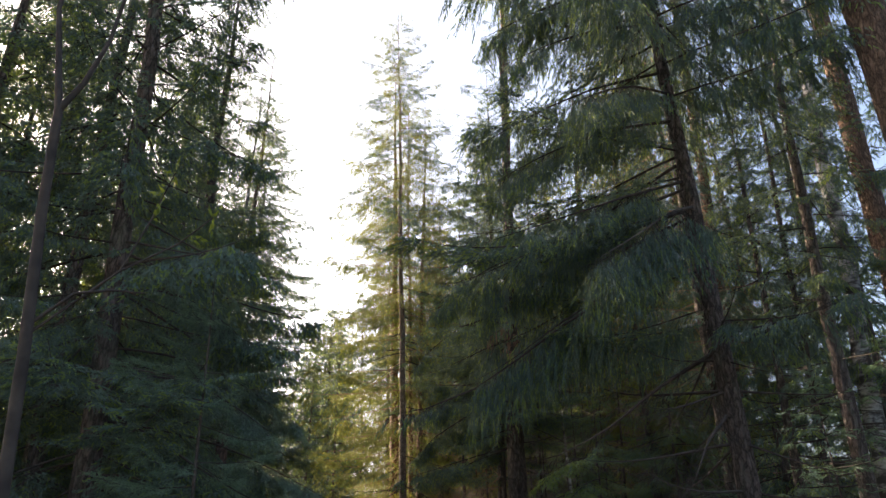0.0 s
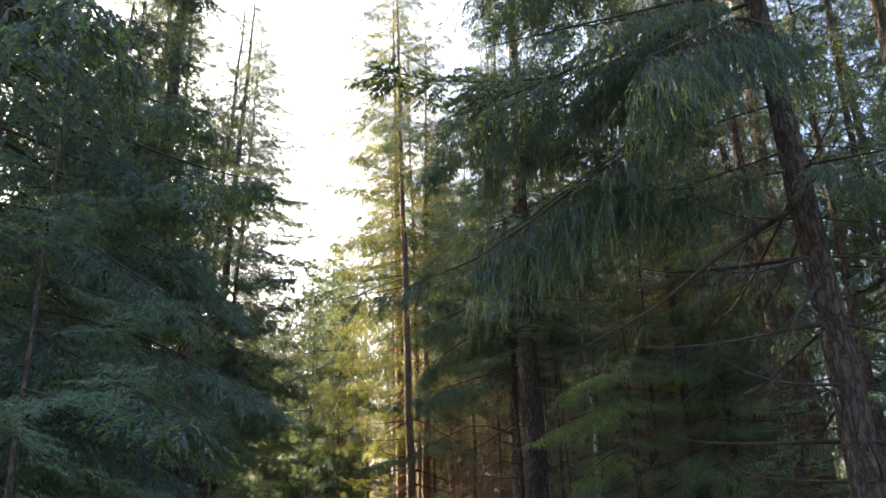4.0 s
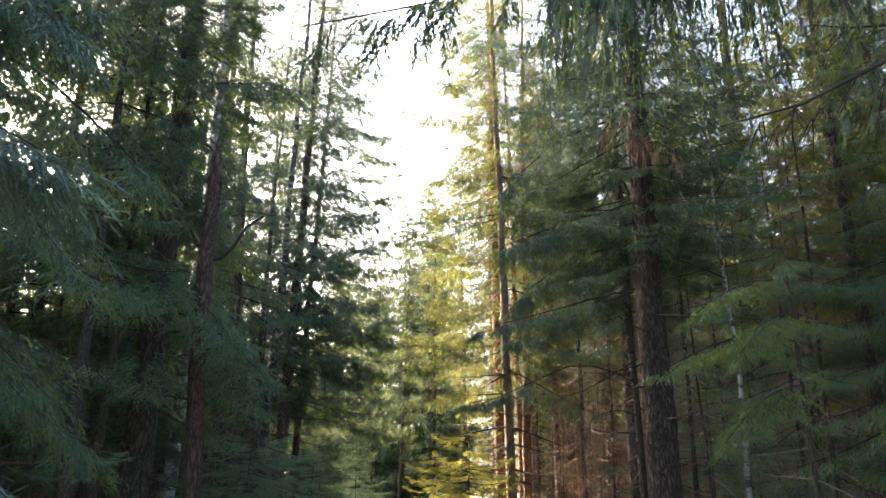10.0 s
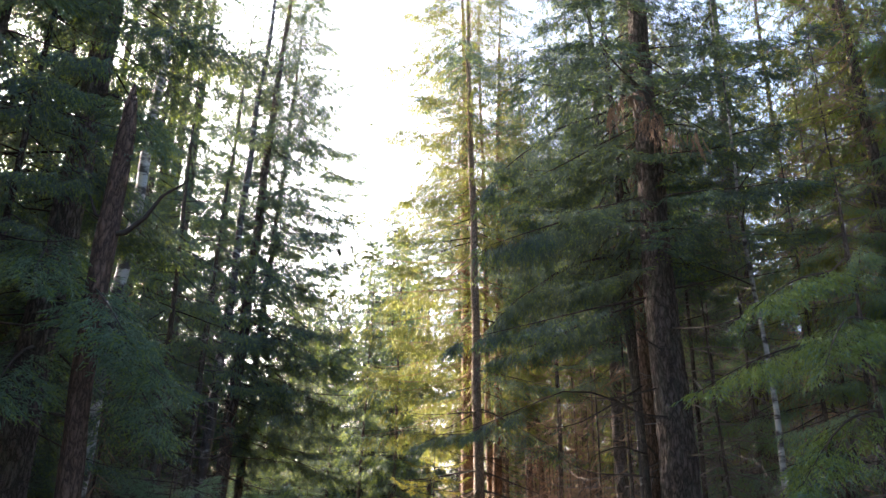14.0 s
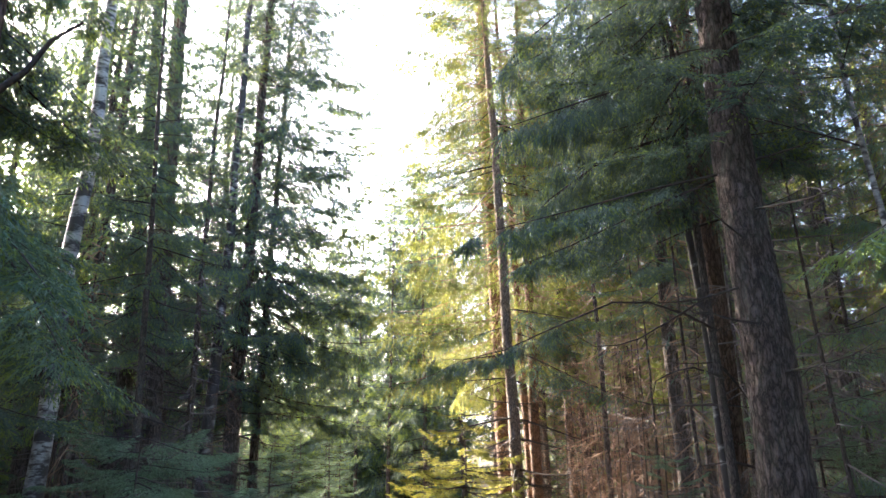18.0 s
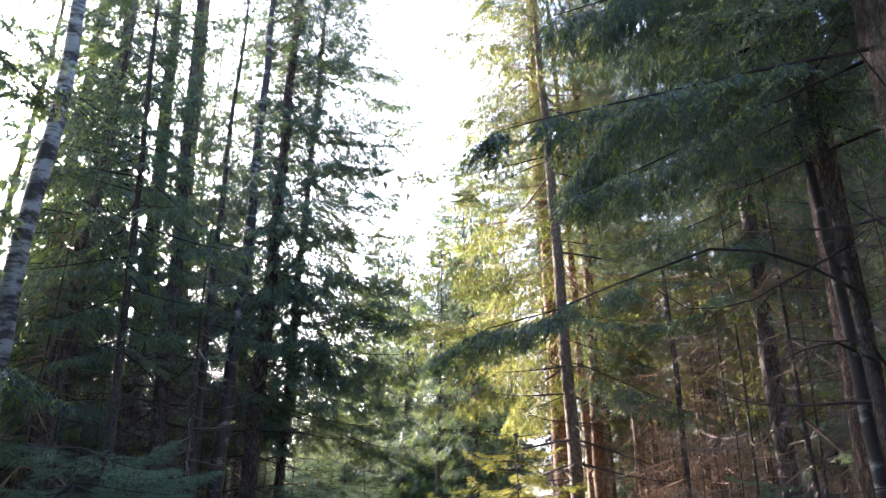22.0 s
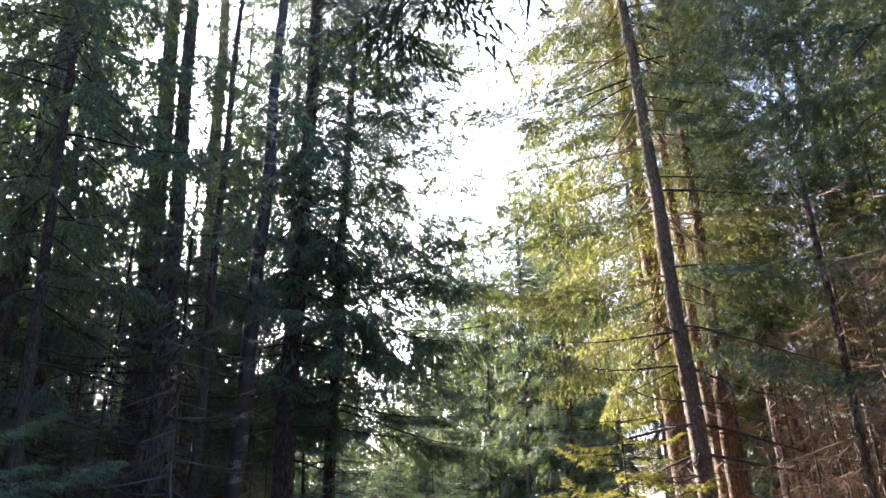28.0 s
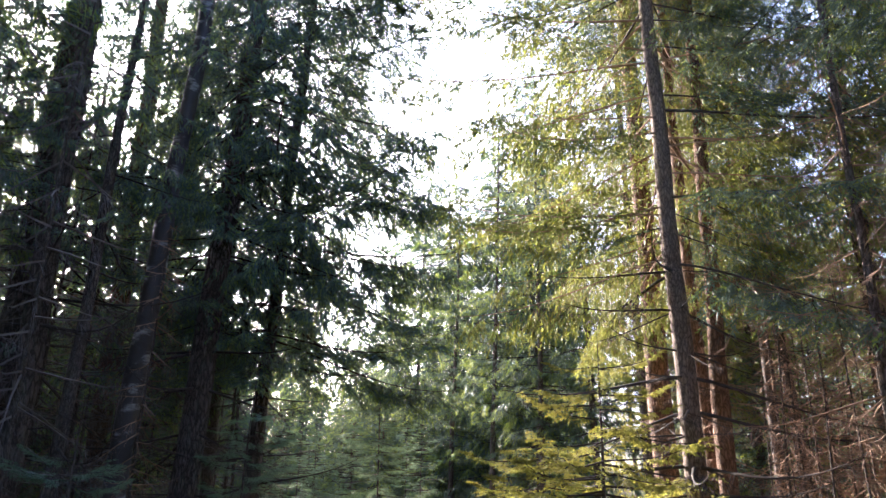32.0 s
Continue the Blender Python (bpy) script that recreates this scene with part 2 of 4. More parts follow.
def needles(b, start, way, length, spacing, nl, nw, rng, slot=0, splay=(0.7, 1.1)):
    """Needles along many straight twigs at once: one slim triangle each, set round the twig."""
    count = np.maximum(2, (length / spacing).astype(int))
    ids = np.repeat(np.arange(len(length)), count)
    s = (np.arange(len(ids)) - np.repeat(np.cumsum(count) - count, count) + rng.random(len(ids))) / np.repeat(count, count)
    base = start[ids] + way[ids] * (s * length[ids])[:, None]
    d = way[ids]
    side = unit(np.cross(d, rng.normal(0, 1, d.shape)))
    lean = rng.uniform(*splay, len(ids))[:, None]
    n = nl * rng.uniform(0.7, 1.25, len(ids))[:, None] * (1.1 - 0.45 * s)[:, None]
    tip = base + n * unit(d * lean + side * (1.35 - lean))
    across = unit(np.cross(tip - base, rng.normal(0, 1, d.shape))) * (nw / 2)
    v = np.stack([base + across, tip, base - across], 1).reshape(-1, 3)
    k = np.arange(len(ids)) * 3
    b.add(v, np.stack([k, k + 1, k + 2], 1), slot)


def spindles(b, start, end, across, r, slot):
    """The close needle coat of many shoots: slim three-sided points."""
    d = unit(end - start)
    other = np.cross(d, across)
    mid = start + (end - start) * 0.12
    ring = [mid + r * (math.cos(a) * across + math.sin(a) * other) for a in (0.0, 2.094, 4.189)]
    v = np.stack([*ring, end], 1).reshape(-1, 3)
    k = np.arange(len(start))[:, None] * 4
    f = np.array([(3, 0, 1), (3, 1, 2), (3, 2, 0)])
    b.add(v, (k[:, :, None] + f[None]).reshape(-1, 3), slot)


def three(mats):
    """Old needles, wood, fresh needles."""
    mats = mats or [NEEDLE, TWIG, NEEDLE_TIP]
    return mats if len(mats) == 3 else [*mats, mats[0]]


def bough_mesh(name, axis, width, n_side, n_twig, spacing, nl, nw, comb, seed, leafy=1.0, wood=0.018, start=0.12, mats=None, hang=1.0, n_shoot=0, coat=True, core=0.0):
    b = Build()
    bough_into(b, axis, width, n_side, n_twig, spacing, nl, nw, comb, np.random.default_rng(seed), leafy, wood, start, hang=hang, n_shoot=n_shoot, coat=coat, core=core)
    return b.mesh(name, three(mats), smooth=(1,))


def bough_into(b, axis, width, n_side, n_twig, spacing, nl, nw, comb, rng, leafy=1.0, wood=0.018, start=0.12, sides=5, rings=9, hang=1.0, thick=1.0, n_shoot=0, coat=True, core=0.0):
    """A bough along axis (points): wood, side branches on both sides, hanging twigs with needles. comb: how steeply the twigs hang."""
    axis = np.asarray(axis, float)
    seg = np.linalg.norm(np.diff(axis, axis=0), axis=1)
    at = np.concatenate([[0], np.cumsum(seg)]) / seg.sum()
    total = seg.sum()

    def along(s):
        return np.stack([np.interp(s, at, axis[:, k]) for k in range(3)], -1)

    ss = np.linspace(0, 1, rings)
    tube(b, along(ss), wood * (1.02 - ss) + 0.002, sides, 1)
    s = np.sort(rng.uniform(start, 0.99, n_side))
    p = along(s)
    d = unit(along(np.minimum(s + 0.03, 1)) - along(s - 0.03))
    hand = np.where(np.arange(n_side) % 2, 1.0, -1.0)
    flat = unit(np.cross(d, np.array([0, 0, 1.0]))) * hand[:, None]
    shape = np.clip(1.15 - s, 0.12, 1) * np.clip(s * 4 + 0.25, 0, 1)
    ln = width * shape * rng.uniform(0.6, 1.15, n_side)
    way = unit(d * rng.uniform(0.5, 1.0, (n_side, 1)) + flat * 0.9 + np.array([0, 0, -1.0]) * (0.15 + 0.35 * comb) + rng.normal(0, 0.12, (n_side, 3)))
    # the side branches bend down towards their tips
    ends = p + way * ln[:, None] + np.array([0, 0, -1.0]) * (0.18 * comb * ln)[:, None]
    w1 = (wood * 0.28 * thick * (1.1 - s))[:, None]
    up = unit(np.cross(way, flat)) * w1
    across = unit(np.cross(way, up)) * w1
    v = np.stack([p + up, p - up * 0.5 + across, p - up * 0.5 - across, ends], 1).reshape(-1, 3)
    k = np.arange(n_side) * 4
    b.add(v, np.concatenate([np.stack([k, k + 1, k + 3], 1), np.stack([k + 1, k + 2, k + 3], 1), np.stack([k + 2, k, k + 3], 1)]), 1)
    # shoots: set to both sides of each side branch like a fan, the last one leads on
    ids = np.repeat(np.arange(n_side), n_twig)
    row = np.tile(np.arange(n_twig), n_side)
    q = np.clip(0.08 + 0.92 * (row + rng.uniform(0.1, 0.9, len(ids))) / n_twig, 0, 1)
    lead = row == n_twig - 1
    tp = p[ids] + (ends - p)[ids] * q[:, None]
    side2 = unit(np.cross(way[ids], np.array([0, 0, 1.0]))) * np.where((row + ids) % 2, 1.0, -1.0)[:, None]
    side2[lead] *= 0.15
    down = (0.04 + 1.15 * comb ** 1.25) * rng.uniform(0.5, 1.3, (len(ids), 1))
    tw = unit(way[ids] * 0.75 + side2 * (0.85 - 0.45 * min(comb, 1.2)) + np.array([0, 0, -1.0]) * down + rng.normal(0, 0.14 if leafy else 0.4, (len(ids), 3)))
    tl = hang * np.clip(width * 0.42, 0.12, 0.6) * rng.uniform(0.5, 1.2, len(ids)) * (1.15 - 0.55 * q)
    tend = tp + tw * tl[:, None]
    tc = unit(np.cross(tw, rng.normal(0, 1, tw.shape)))
    keep = rng.random(len(ids)) < leafy
    bare = ~keep if nw < 0.05 and coat else np.ones(len(ids), bool)
    if bare.any():
        tcw = tc[bare] * (0.0022 + wood * 0.035) * thick
        k = np.arange(bare.sum()) * 3
        b.add(np.stack([tp[bare] + tcw, tp[bare] - tcw, tend[bare]], 1).reshape(-1, 3), np.stack([k, k + 1, k + 2], 1), 1)
    if leafy > 0 and n_shoot:
        # the twigs carry short shoots of their own
        t3 = np.repeat(np.flatnonzero(keep), n_shoot)
        r3 = np.tile(np.arange(n_shoot), keep.sum())
        u3 = np.clip((r3 + rng.uniform(0.3, 1.0, len(t3))) / n_shoot, 0, 1)
        nrm = unit(np.cross(way[ids], unit(np.cross(way[ids], np.array([0, 0, 1.0]))) + 1e-6) + rng.normal(0, 0.25, tw.shape))
        side3 = unit(np.cross(nrm[t3], tw[t3])) * np.where((r3 + t3) % 2, 1.0, -1.0)[:, None]
        side3[r3 == n_shoot - 1] *= 0.1
        w3 = unit(tw[t3] * 0.8 + side3 * (1.0 - 0.7 * min(comb, 1.0)) * rng.uniform(0.5, 1.0, (len(t3), 1)) + rng.normal(0, 0.16, (len(t3), 3)) + np.array([0, 0, -0.1 - 0.35 * comb]))
        l3 = np.clip(tl[t3] * 0.4, 0.045, 0.1 + 0.04 * comb) * rng.uniform(0.6, 1.2, len(t3)) * (1.2 - 0.5 * u3)
        p3 = tp[t3] + (tend - tp)[t3] * u3[:, None]
        c3 = unit(np.cross(w3, rng.normal(0, 1, w3.shape)))
        fresh = rng.random(len(t3)) < 0.1 + 0.3 * s[ids[t3]] * u3 + 0.15 * (r3 == n_shoot - 1)
        for pick, slot in ((~fresh, 0), (fresh, 2)):
            needles(b, p3[pick], w3[pick], l3[pick], spacing, nl, nw, rng, slot, splay=(0.55, 1.0))
            spindles(b, p3[pick], p3[pick] + w3[pick] * l3[pick][:, None], c3[pick], core or 0.5 * nw, slot)
        tcw = tc * 0.5 * (0.0022 + wood * 0.035) * thick
        k = np.arange(len(ids)) * 3
        b.add(np.stack([tp + tcw, tp - tcw, tend], 1).reshape(-1, 3), np.stack([k, k + 1, k + 2], 1), 1)
    elif leafy > 0:
        fresh = (rng.random(n_side) < 0.22 + 0.25 * s)[ids]
        for young, slot in ((~fresh, 0), (fresh, 2)):
            pick = keep & young
            if pick.any():
                needles(b, tp[pick], tw[pick], tl[pick], spacing, nl, nw, rng, slot)
                if nw < 0.05 and coat:
                    spindles(b, tp[pick], tend[pick], tc[pick], 0.5 * nw, slot)
        needles(b, p, unit(ends - p), ln, spacing * 1.3, nl, nw, rng)


def arc(length, sag, lift, bend, n=9):
    """The line of a bough that leaves the trunk along +x, sags and lifts its tip."""
    s = np.linspace(0, 1, n)
    return np.stack([length * s, bend * s ** 2, length * (-sag * s ** 1.3 + lift * s ** 3.2)], -1)


def library(tag, n, count, seed, width=0.62, mats=None, comb=(0.35, 0.95), **kw):
    out = []
    rng = np.random.default_rng(seed)
    for i in range(count):
        out.append(bough_mesh(tag, arc(2.0, rng.uniform(0.18, 0.42), rng.uniform(0.1, 0.3), rng.uniform(-0.3, 0.3)), width * rng.uniform(0.85, 1.15),
                              comb=rng.uniform(*comb), seed=seed + 10 + i, mats=mats, **kw))
    return out


FINE = library("bough", 0, 5, 11, width=0.72, hang=0.85, n_side=26, n_twig=7, n_shoot=8, leafy=0.85, spacing=0.022, nl=0.024, nw=0.0125, wood=0.009, comb=(0.15, 0.6))
EDGE = library("bough", 0, 6, 201, width=0.62, hang=1.15, n_side=22, n_twig=6, n_shoot=8, leafy=0.62, spacing=0.026, nl=0.026, nw=0.0135, wood=0.008, comb=(0.45, 1.0))
HANGING = library("bough", 0, 5, 21, width=0.66, hang=2.0, n_side=24, n_twig=7, n_shoot=8, spacing=0.024, nl=0.024, nw=0.0125, wood=0.009, comb=(0.75, 1.3))
MEDIUM = library("bough", 0, 6, 31, width=0.68, hang=1.0, n_side=22, n_twig=6, n_shoot=5, spacing=0.045, nl=0.042, nw=0.019, wood=0.013, comb=(0.3, 0.9))
COARSE = library("bough", 0, 6, 51, n_side=20, n_twig=8, hang=1.5, spacing=0.085, nl=0.15, nw=0.028, wood=0.014)
SUNTINT = library("bough", 0, 5, 71, n_side=22, n_twig=7, n_shoot=4, hang=1.2, spacing=0.045, nl=0.036, nw=0.0145, leafy=0.88, wood=0.008, mats=[NEEDLE_SUNTINT, DRY])
YOUNG = library("bough", 0, 4, 91, width=0.75, hang=0.75, n_side=26, n_twig=7, n_shoot=5, spacing=0.026, nl=0.026, nw=0.0125, wood=0.011, comb=(0.0, 0.3), mats=[NEEDLE_YOUNG, TWIG])
YELLOW = library("bough", 0, 4, 171, hang=0.8, n_side=20, n_twig=6, n_shoot=5, leafy=0.85, spacing=0.034, nl=0.036, nw=0.022, comb=(0.0, 0.4), mats=[NEEDLE_FULL_SUN, TWIG])
BARE = library("dead_branch", 0, 5, 111, n_side=22, n_twig=4, spacing=1, nl=1, nw=1, leafy=0, wood=0.02, start=0.2, comb=(0.3, 1.0))
BARE_DRY = library("dead_branch", 0, 5, 131, n_side=20, n_twig=4, spacing=1, nl=1, nw=1, leafy=0, wood=0.012, start=0.1, mats=[DRY, DRY], comb=(0.4, 1.2))
SOFTFINE = library("bough", 0, 4, 191, width=0.7, hang=0.9, n_side=24, n_twig=7, n_shoot=5, spacing=0.024, nl=0.026, nw=0.0125, wood=0.011, comb=(0.45, 1.0), mats=[NEEDLE_YOUNG, TWIG, NEEDLE_TIP])
BARE_GREY = library("dead_branch", 0, 5, 141, n_side=26, n_twig=6, spacing=1, nl=1, nw=1, leafy=0, wood=0.016, start=0.1, mats=[GREY, GREY], comb=(0.5, 1.2), hang=1.1)
BIRCHY = library("leafy_branch", 0, 4, 151, n_side=24, n_twig=6, spacing=0.085, nl=0.038, nw=0.026, leafy=0.6, coat=False, wood=0.012, mats=[LEAF, TWIG], comb=(0.5, 1.1))


def trunk_mesh(h, dia, lean, seed, mat, rings=0.6, sides=12, top=0.02, rough=0.03, wave=0.03):
    rng = np.random.default_rng(seed)
    n = max(6, int(h / rings))
    z = np.linspace(-0.3, h, n)
    s = np.clip(z / h, 0, 1)
    r = dia / 2 * ((1 - s) ** 0.85 * (1 - top) + top) * 1.06 + dia * 0.22 * np.exp(-np.maximum(z, 0) / 0.35)
    ph = rng.uniform(0, 6, 4)
    x = lean[0] * z + wave * np.sin(z * 0.55 + ph[0]) * s ** 0.5 + wave * 0.4 * np.sin(z * 1.7 + ph[1])
    y = lean[1] * z + wave * np.sin(z * 0.5 + ph[2]) * s ** 0.5 + wave * 0.4 * np.sin(z * 1.5 + ph[3])
    b = Build()
    pts = np.stack([x, y, z], -1)
    tube(b, pts, r, sides, 0, rng, rough)
    return b.mesh("trunk", [mat], smooth=(0,)), pts, r


def thing(name, x, y, label, category, group=""):
    e = new(name)
    e.location = (x, y, 0)
    return tagged(e, label, category, group)


def part(name, mesh, parent, m=None, label=""):
    o = new(name, mesh)
    o.parent = parent
    if m is not None:
        o.matrix_basis = m
    return tagged(o, label)


def bough_pose(p, turn, rise, size, rng):
    return Matrix.Translation(p) @ Euler((rng.uniform(-0.25, 0.25), -rise, turn), "XYZ").to_matrix().to_4x4() @ Matrix.Diagonal((size, size * rng.uniform(0.85, 1.15), size, 1))


def spruce(x, y, h, dia, lean=(0, 0), base=3.0, reach=2.0, step=0.42, per=4, seed=1, live=None, high=None, high_from=99.0,
           dead_from=0.8, dead_per=2, low=None, low_to=0.0, bark=None, label="", name="spruce_tree", group="", dead=None, dead_reach=1.3, closed=None, rings=0.6, full=0.35, sides=12, point=0.75, closed_to=99.0):
    """A spruce: tapered trunk, living boughs in whorls from base to the top, dead branches below. closed: from, to degrees kept free of boughs."""
    rng = np.random.default_rng(seed)
    e = thing(name, x, y, label or "tall dark green spruce with drooping boughs and scaly bark", "tree", group)
    me, pts, rad = trunk_mesh(h, dia, lean, seed, bark or BARK_SPRUCE, rings=rings, sides=sides)
    part("trunk", me, e)
    live, high = live or MEDIUM, high or COARSE

    def on(z):
        return Vector([float(np.interp(z, pts[:, 2], pts[:, k])) for k in range(2)] + [z])

    z, turn = base, rng.uniform(0, 6.28)
    while z < h - 0.4:
        f = (h - z) / (h - base)
        size = reach * min(1.0, f ** point + 0.06) * (full + (1 - full) * min(1.0, (1 - f) * 5 + 0.45)) / 2.0
        gap = step * (1.0 if z < high_from else 1.35)
        for k in range(per):
            turn += 6.283 / per + rng.uniform(-0.5, 0.5)
            deg = math.degrees(turn) % 360
            if closed and z < closed_to and any(a < deg < c for a, c in zip(closed[::2], closed[1::2])):
                continue
            lib = low if z < low_to else live if z < high_from else high
            rise = 0.35 * (1 - f) ** 1.5 - 0.1 + rng.uniform(-0.12, 0.15)
            part("bough", lib[rng.integers(len(lib))], e, bough_pose(on(z + rng.uniform(-0.15, 0.15)), turn, rise, size * rng.uniform(0.7, 1.2), rng))
        z += gap * rng.uniform(0.75, 1.25)
    z = dead_from
    lib = dead or BARE
    while z < base:
        for k in range(dead_per):
            turn += 6.283 / max(1, dead_per) + rng.uniform(-0.9, 0.9)
            part("dead_branch", lib[rng.integers(len(lib))], e,
                 bough_pose(on(z), turn, rng.uniform(-0.15, 0.3), dead_reach / 2 * rng.uniform(0.4, 1.15), rng))
        z += 0.45 * rng.uniform(0.6, 1.4)
    return e, on


def pine(x, y, h, dia, lean=(0, 0), seed=1, bark=None, crown=0.82, label="", group=""):
    """A bare-stemmed pine: long clean trunk, a few dead stubs, foliage at the top alone."""
    rng = np.random.default_rng(seed)
    e = thing("pine_tree", x, y, label or "tall pine with a bare orange-brown trunk", "tree", group)
    me, pts, rad = trunk_mesh(h, dia, lean, seed, bark or BARK_PINE, top=0.25)
    part("trunk", me, e)
    on = lambda z: Vector([float(np.interp(z, pts[:, 2], pts[:, k])) for k in range(2)] + [z])
    for z in np.arange(h * crown, h, 0.45):
        for k in range(2):
            part("bough", COARSE[rng.integers(len(COARSE))], e, bough_pose(on(float(z)), rng.uniform(0, 6.28), rng.uniform(0.1, 0.5), rng.uniform(0.5, 0.95), rng))
    for z in np.arange(3.0, h * crown, 1.3):
        part("dead_branch", BARE[rng.integers(len(BARE))], e, bough_pose(on(float(z)), rng.uniform(0, 6.28), rng.uniform(-0.1, 0.4), rng.uniform(0.15, 0.45), rng))
    return e, on


def birch(x, y, h, dia, lean=(0, 0), seed=1, start=5.0, label="", group="", n=26, wave=0.06, bark=None):
    rng = np.random.default_rng(seed)
    e = thing("birch_tree", x, y, label or "birch with white bark and dark bands", "tree", group)
    me, pts, rad = trunk_mesh(h, dia, lean, seed, bark or BIRCH, top=0.1, wave=wave)
    part("trunk", me, e)
    on = lambda z: Vector([float(np.interp(z, pts[:, 2], pts[:, k])) for k in range(2)] + [z])
    for i in range(n):
        z = start + (h - start) * (i + rng.random()) / n
        part("leafy_branch", BIRCHY[rng.integers(len(BIRCHY))], e, bough_pose(on(z), rng.uniform(0, 6.28), rng.uniform(0.3, 0.9), rng.uniform(0.4, 0.9), rng))
    return e, on


# ---- ground ----
rng = np.random.default_rng(5)
b = Build()
gx = np.concatenate([[-900, -300, -120], np.linspace(-60, 60, 81), [120, 300, 900]])
gy = np.concatenate([[-900, -300, -80], np.linspace(-30, 110, 95), [160, 350, 900]])
X, Y = np.meshgrid(gx, gy, indexing="ij")
Zg = np.array([[0.10 * noise.noise((p * 0.35, q * 0.35, 0)) + 0.05 * noise.noise((p * 1.3, q * 1.3, 4)) for p, q in zip(r, c)] for r, c in zip(X, Y)]) - 0.02
i, j = np.meshgrid(np.arange(len(gx) - 1), np.arange(len(gy) - 1), indexing="ij")
w = len(gy)
b.add(np.stack([X, Y, Zg], -1).reshape(-1, 3), np.stack([i * w + j, (i + 1) * w + j, (i + 1) * w + j + 1, i * w + j + 1], -1).reshape(-1, 4))
tagged(new("ground", b.mesh("ground", [SOIL], smooth=(0,))), "brown needle litter and moss on the forest floor", "ground", kind="structure")


def crown_mesh(h, base, reach, step, per, seed, n_side, n_twig, spacing, nl, nw, mats=None, leafy=1.0, full=0.4, wood=0.014, comb=(0.3, 0.9), point=0.75, hang=1.2, sag=(0.1, 0.4), thick=1.0):
    """A whole crown in one mesh, for trees that the camera never comes near."""
    rng = np.random.default_rng(seed)
    b = Build()
    z, turn = base, rng.uniform(0, 6.28)
    while z < h - 0.3:
        f = (h - z) / (h - base)
        size = reach * min(1.0, f ** point + 0.05) * (full + (1 - full) * min(1.0, (1 - f) * 4 + 0.4))
        for k in range(per):
            turn += 6.283 / per + rng.uniform(-0.6, 0.6)
            n = size * rng.uniform(0.6, 1.25)
            line = arc(n, rng.uniform(*sag) - 0.35 * (1 - f), rng.uniform(0.05, 0.25), 0.1, 5)
            c, d = math.cos(turn), math.sin(turn)
            line = np.stack([line[:, 0] * c - line[:, 1] * d, line[:, 0] * d + line[:, 1] * c, line[:, 2] + z + rng.uniform(-0.2, 0.2)], -1)
            k2 = min(1.0, max(0.4, n / 1.3))
            bough_into(b, line, 0.34 * n + 0.08, max(3, round(n_side * k2)), n_twig, spacing * k2, nl * k2, nw * (0.5 + 0.5 * k2), rng.uniform(*comb), rng, leafy, wood, 0.12, 3, 4, hang=hang, thick=thick)
        z += step * rng.uniform(0.7, 1.3)
    return b.mesh("crown", three(mats))


def plain_tree(name, h, dia, crown, label, category="tree", bark=None, seed=1, sides=8):
    """A tree of two parts, trunk and crown, to be copied."""
    e = thing(name, 0, 0, label, category)
    part("trunk", trunk_mesh(h, dia, (0, 0), seed, bark or BARK_SPRUCE, rings=1.2, sides=sides)[0], e)
    part("crown", crown, e)
    return e


def scatter(protos, spots, rng, low=0.8, high=1.2, group=""):
    """Copies of the prototypes at the spots; the prototypes themselves take the first ones. One strip behind the left edge is lower, where the sun comes in."""
    tallest = max(v.co.z for p in protos for v in p.children[0].data.vertices)
    for n, (x, y) in enumerate(spots):
        k = rng.uniform(low, high)
        if -40 < x < -7 and 5.6 < 0.682 * x + 0.731 * y < 10.4:
            k = min(k, (5.2 + 0.28 * (0.5 - x)) / tallest * rng.uniform(0.8, 1.15))
        m = Matrix.Translation((x, y, 0)) @ Euler((rng.normal(0, 0.02), rng.normal(0, 0.02), rng.uniform(0, 6.28))).to_matrix().to_4x4() @ Matrix.Diagonal((k, k, k, 1))
        p = protos[n % len(protos)]
        if n < len(protos):
            p.matrix_basis = m
        else:
            q = copy_thing(p, m)
            q.scale = (k, k, k)
        if group:
            (p if n < len(protos) else q)["group"] = group
    for p in protos[len(spots):]:
        for o in [*p.children, p]:
            bpy.data.objects.remove(o)


# ---- trees beside the track, left ----
L1 = spruce(-2.55, 7.1, 17, 0.25, (-0.03, -0.015), base=1.4, reach=2.2, seed=101, high_from=9.5, low=FINE, low_to=4.4, per=5, step=0.38, label="dense dark spruce with boughs down to the ground")
LB = spruce(-4.3, 9.8, 17.5, 0.27, base=1.6, reach=2.4, seed=102, high=MEDIUM, high_from=9.0, live=FINE, per=5, step=0.44, closed=(285, 360), closed_to=8.0, label="broad dark spruce with hanging curtains of needles")
spruce(-1.3, 5.75, 4.2, 0.05, (-0.02, 0), base=1.3, reach=1.1, seed=103, step=0.3, live=YOUNG, bark=BARK_THIN, name="young_spruce", label="thin young spruce with a dark stem", dead_reach=0.8)
L4 = spruce(-3.95, 14.9, 17, 0.42, seed=104, base=2.2, reach=2.5, per=6, step=0.36, live=FINE, high=FINE, high_from=9.0, closed=(262, 360, 0, 60), closed_to=7.2, bark=BARK_OLD, label="old spruce with a thick dark trunk", sides=16, rings=0.3)
spruce(-3.76, 13.15, 12, 0.14, (-0.02, -0.01), seed=105, base=4.2, reach=1.3, bark=BARK_THIN, label="slim dark spruce with bare lower stem")
spruce(-3.82, 13.7, 10, 0.10, seed=106, base=4.0, reach=1.1, bark=BARK_THIN, label="slim dark spruce with bare lower stem")
birch(-5.28, 19.0, 20, 0.25, (0.004, 0), seed=107, start=9.0)
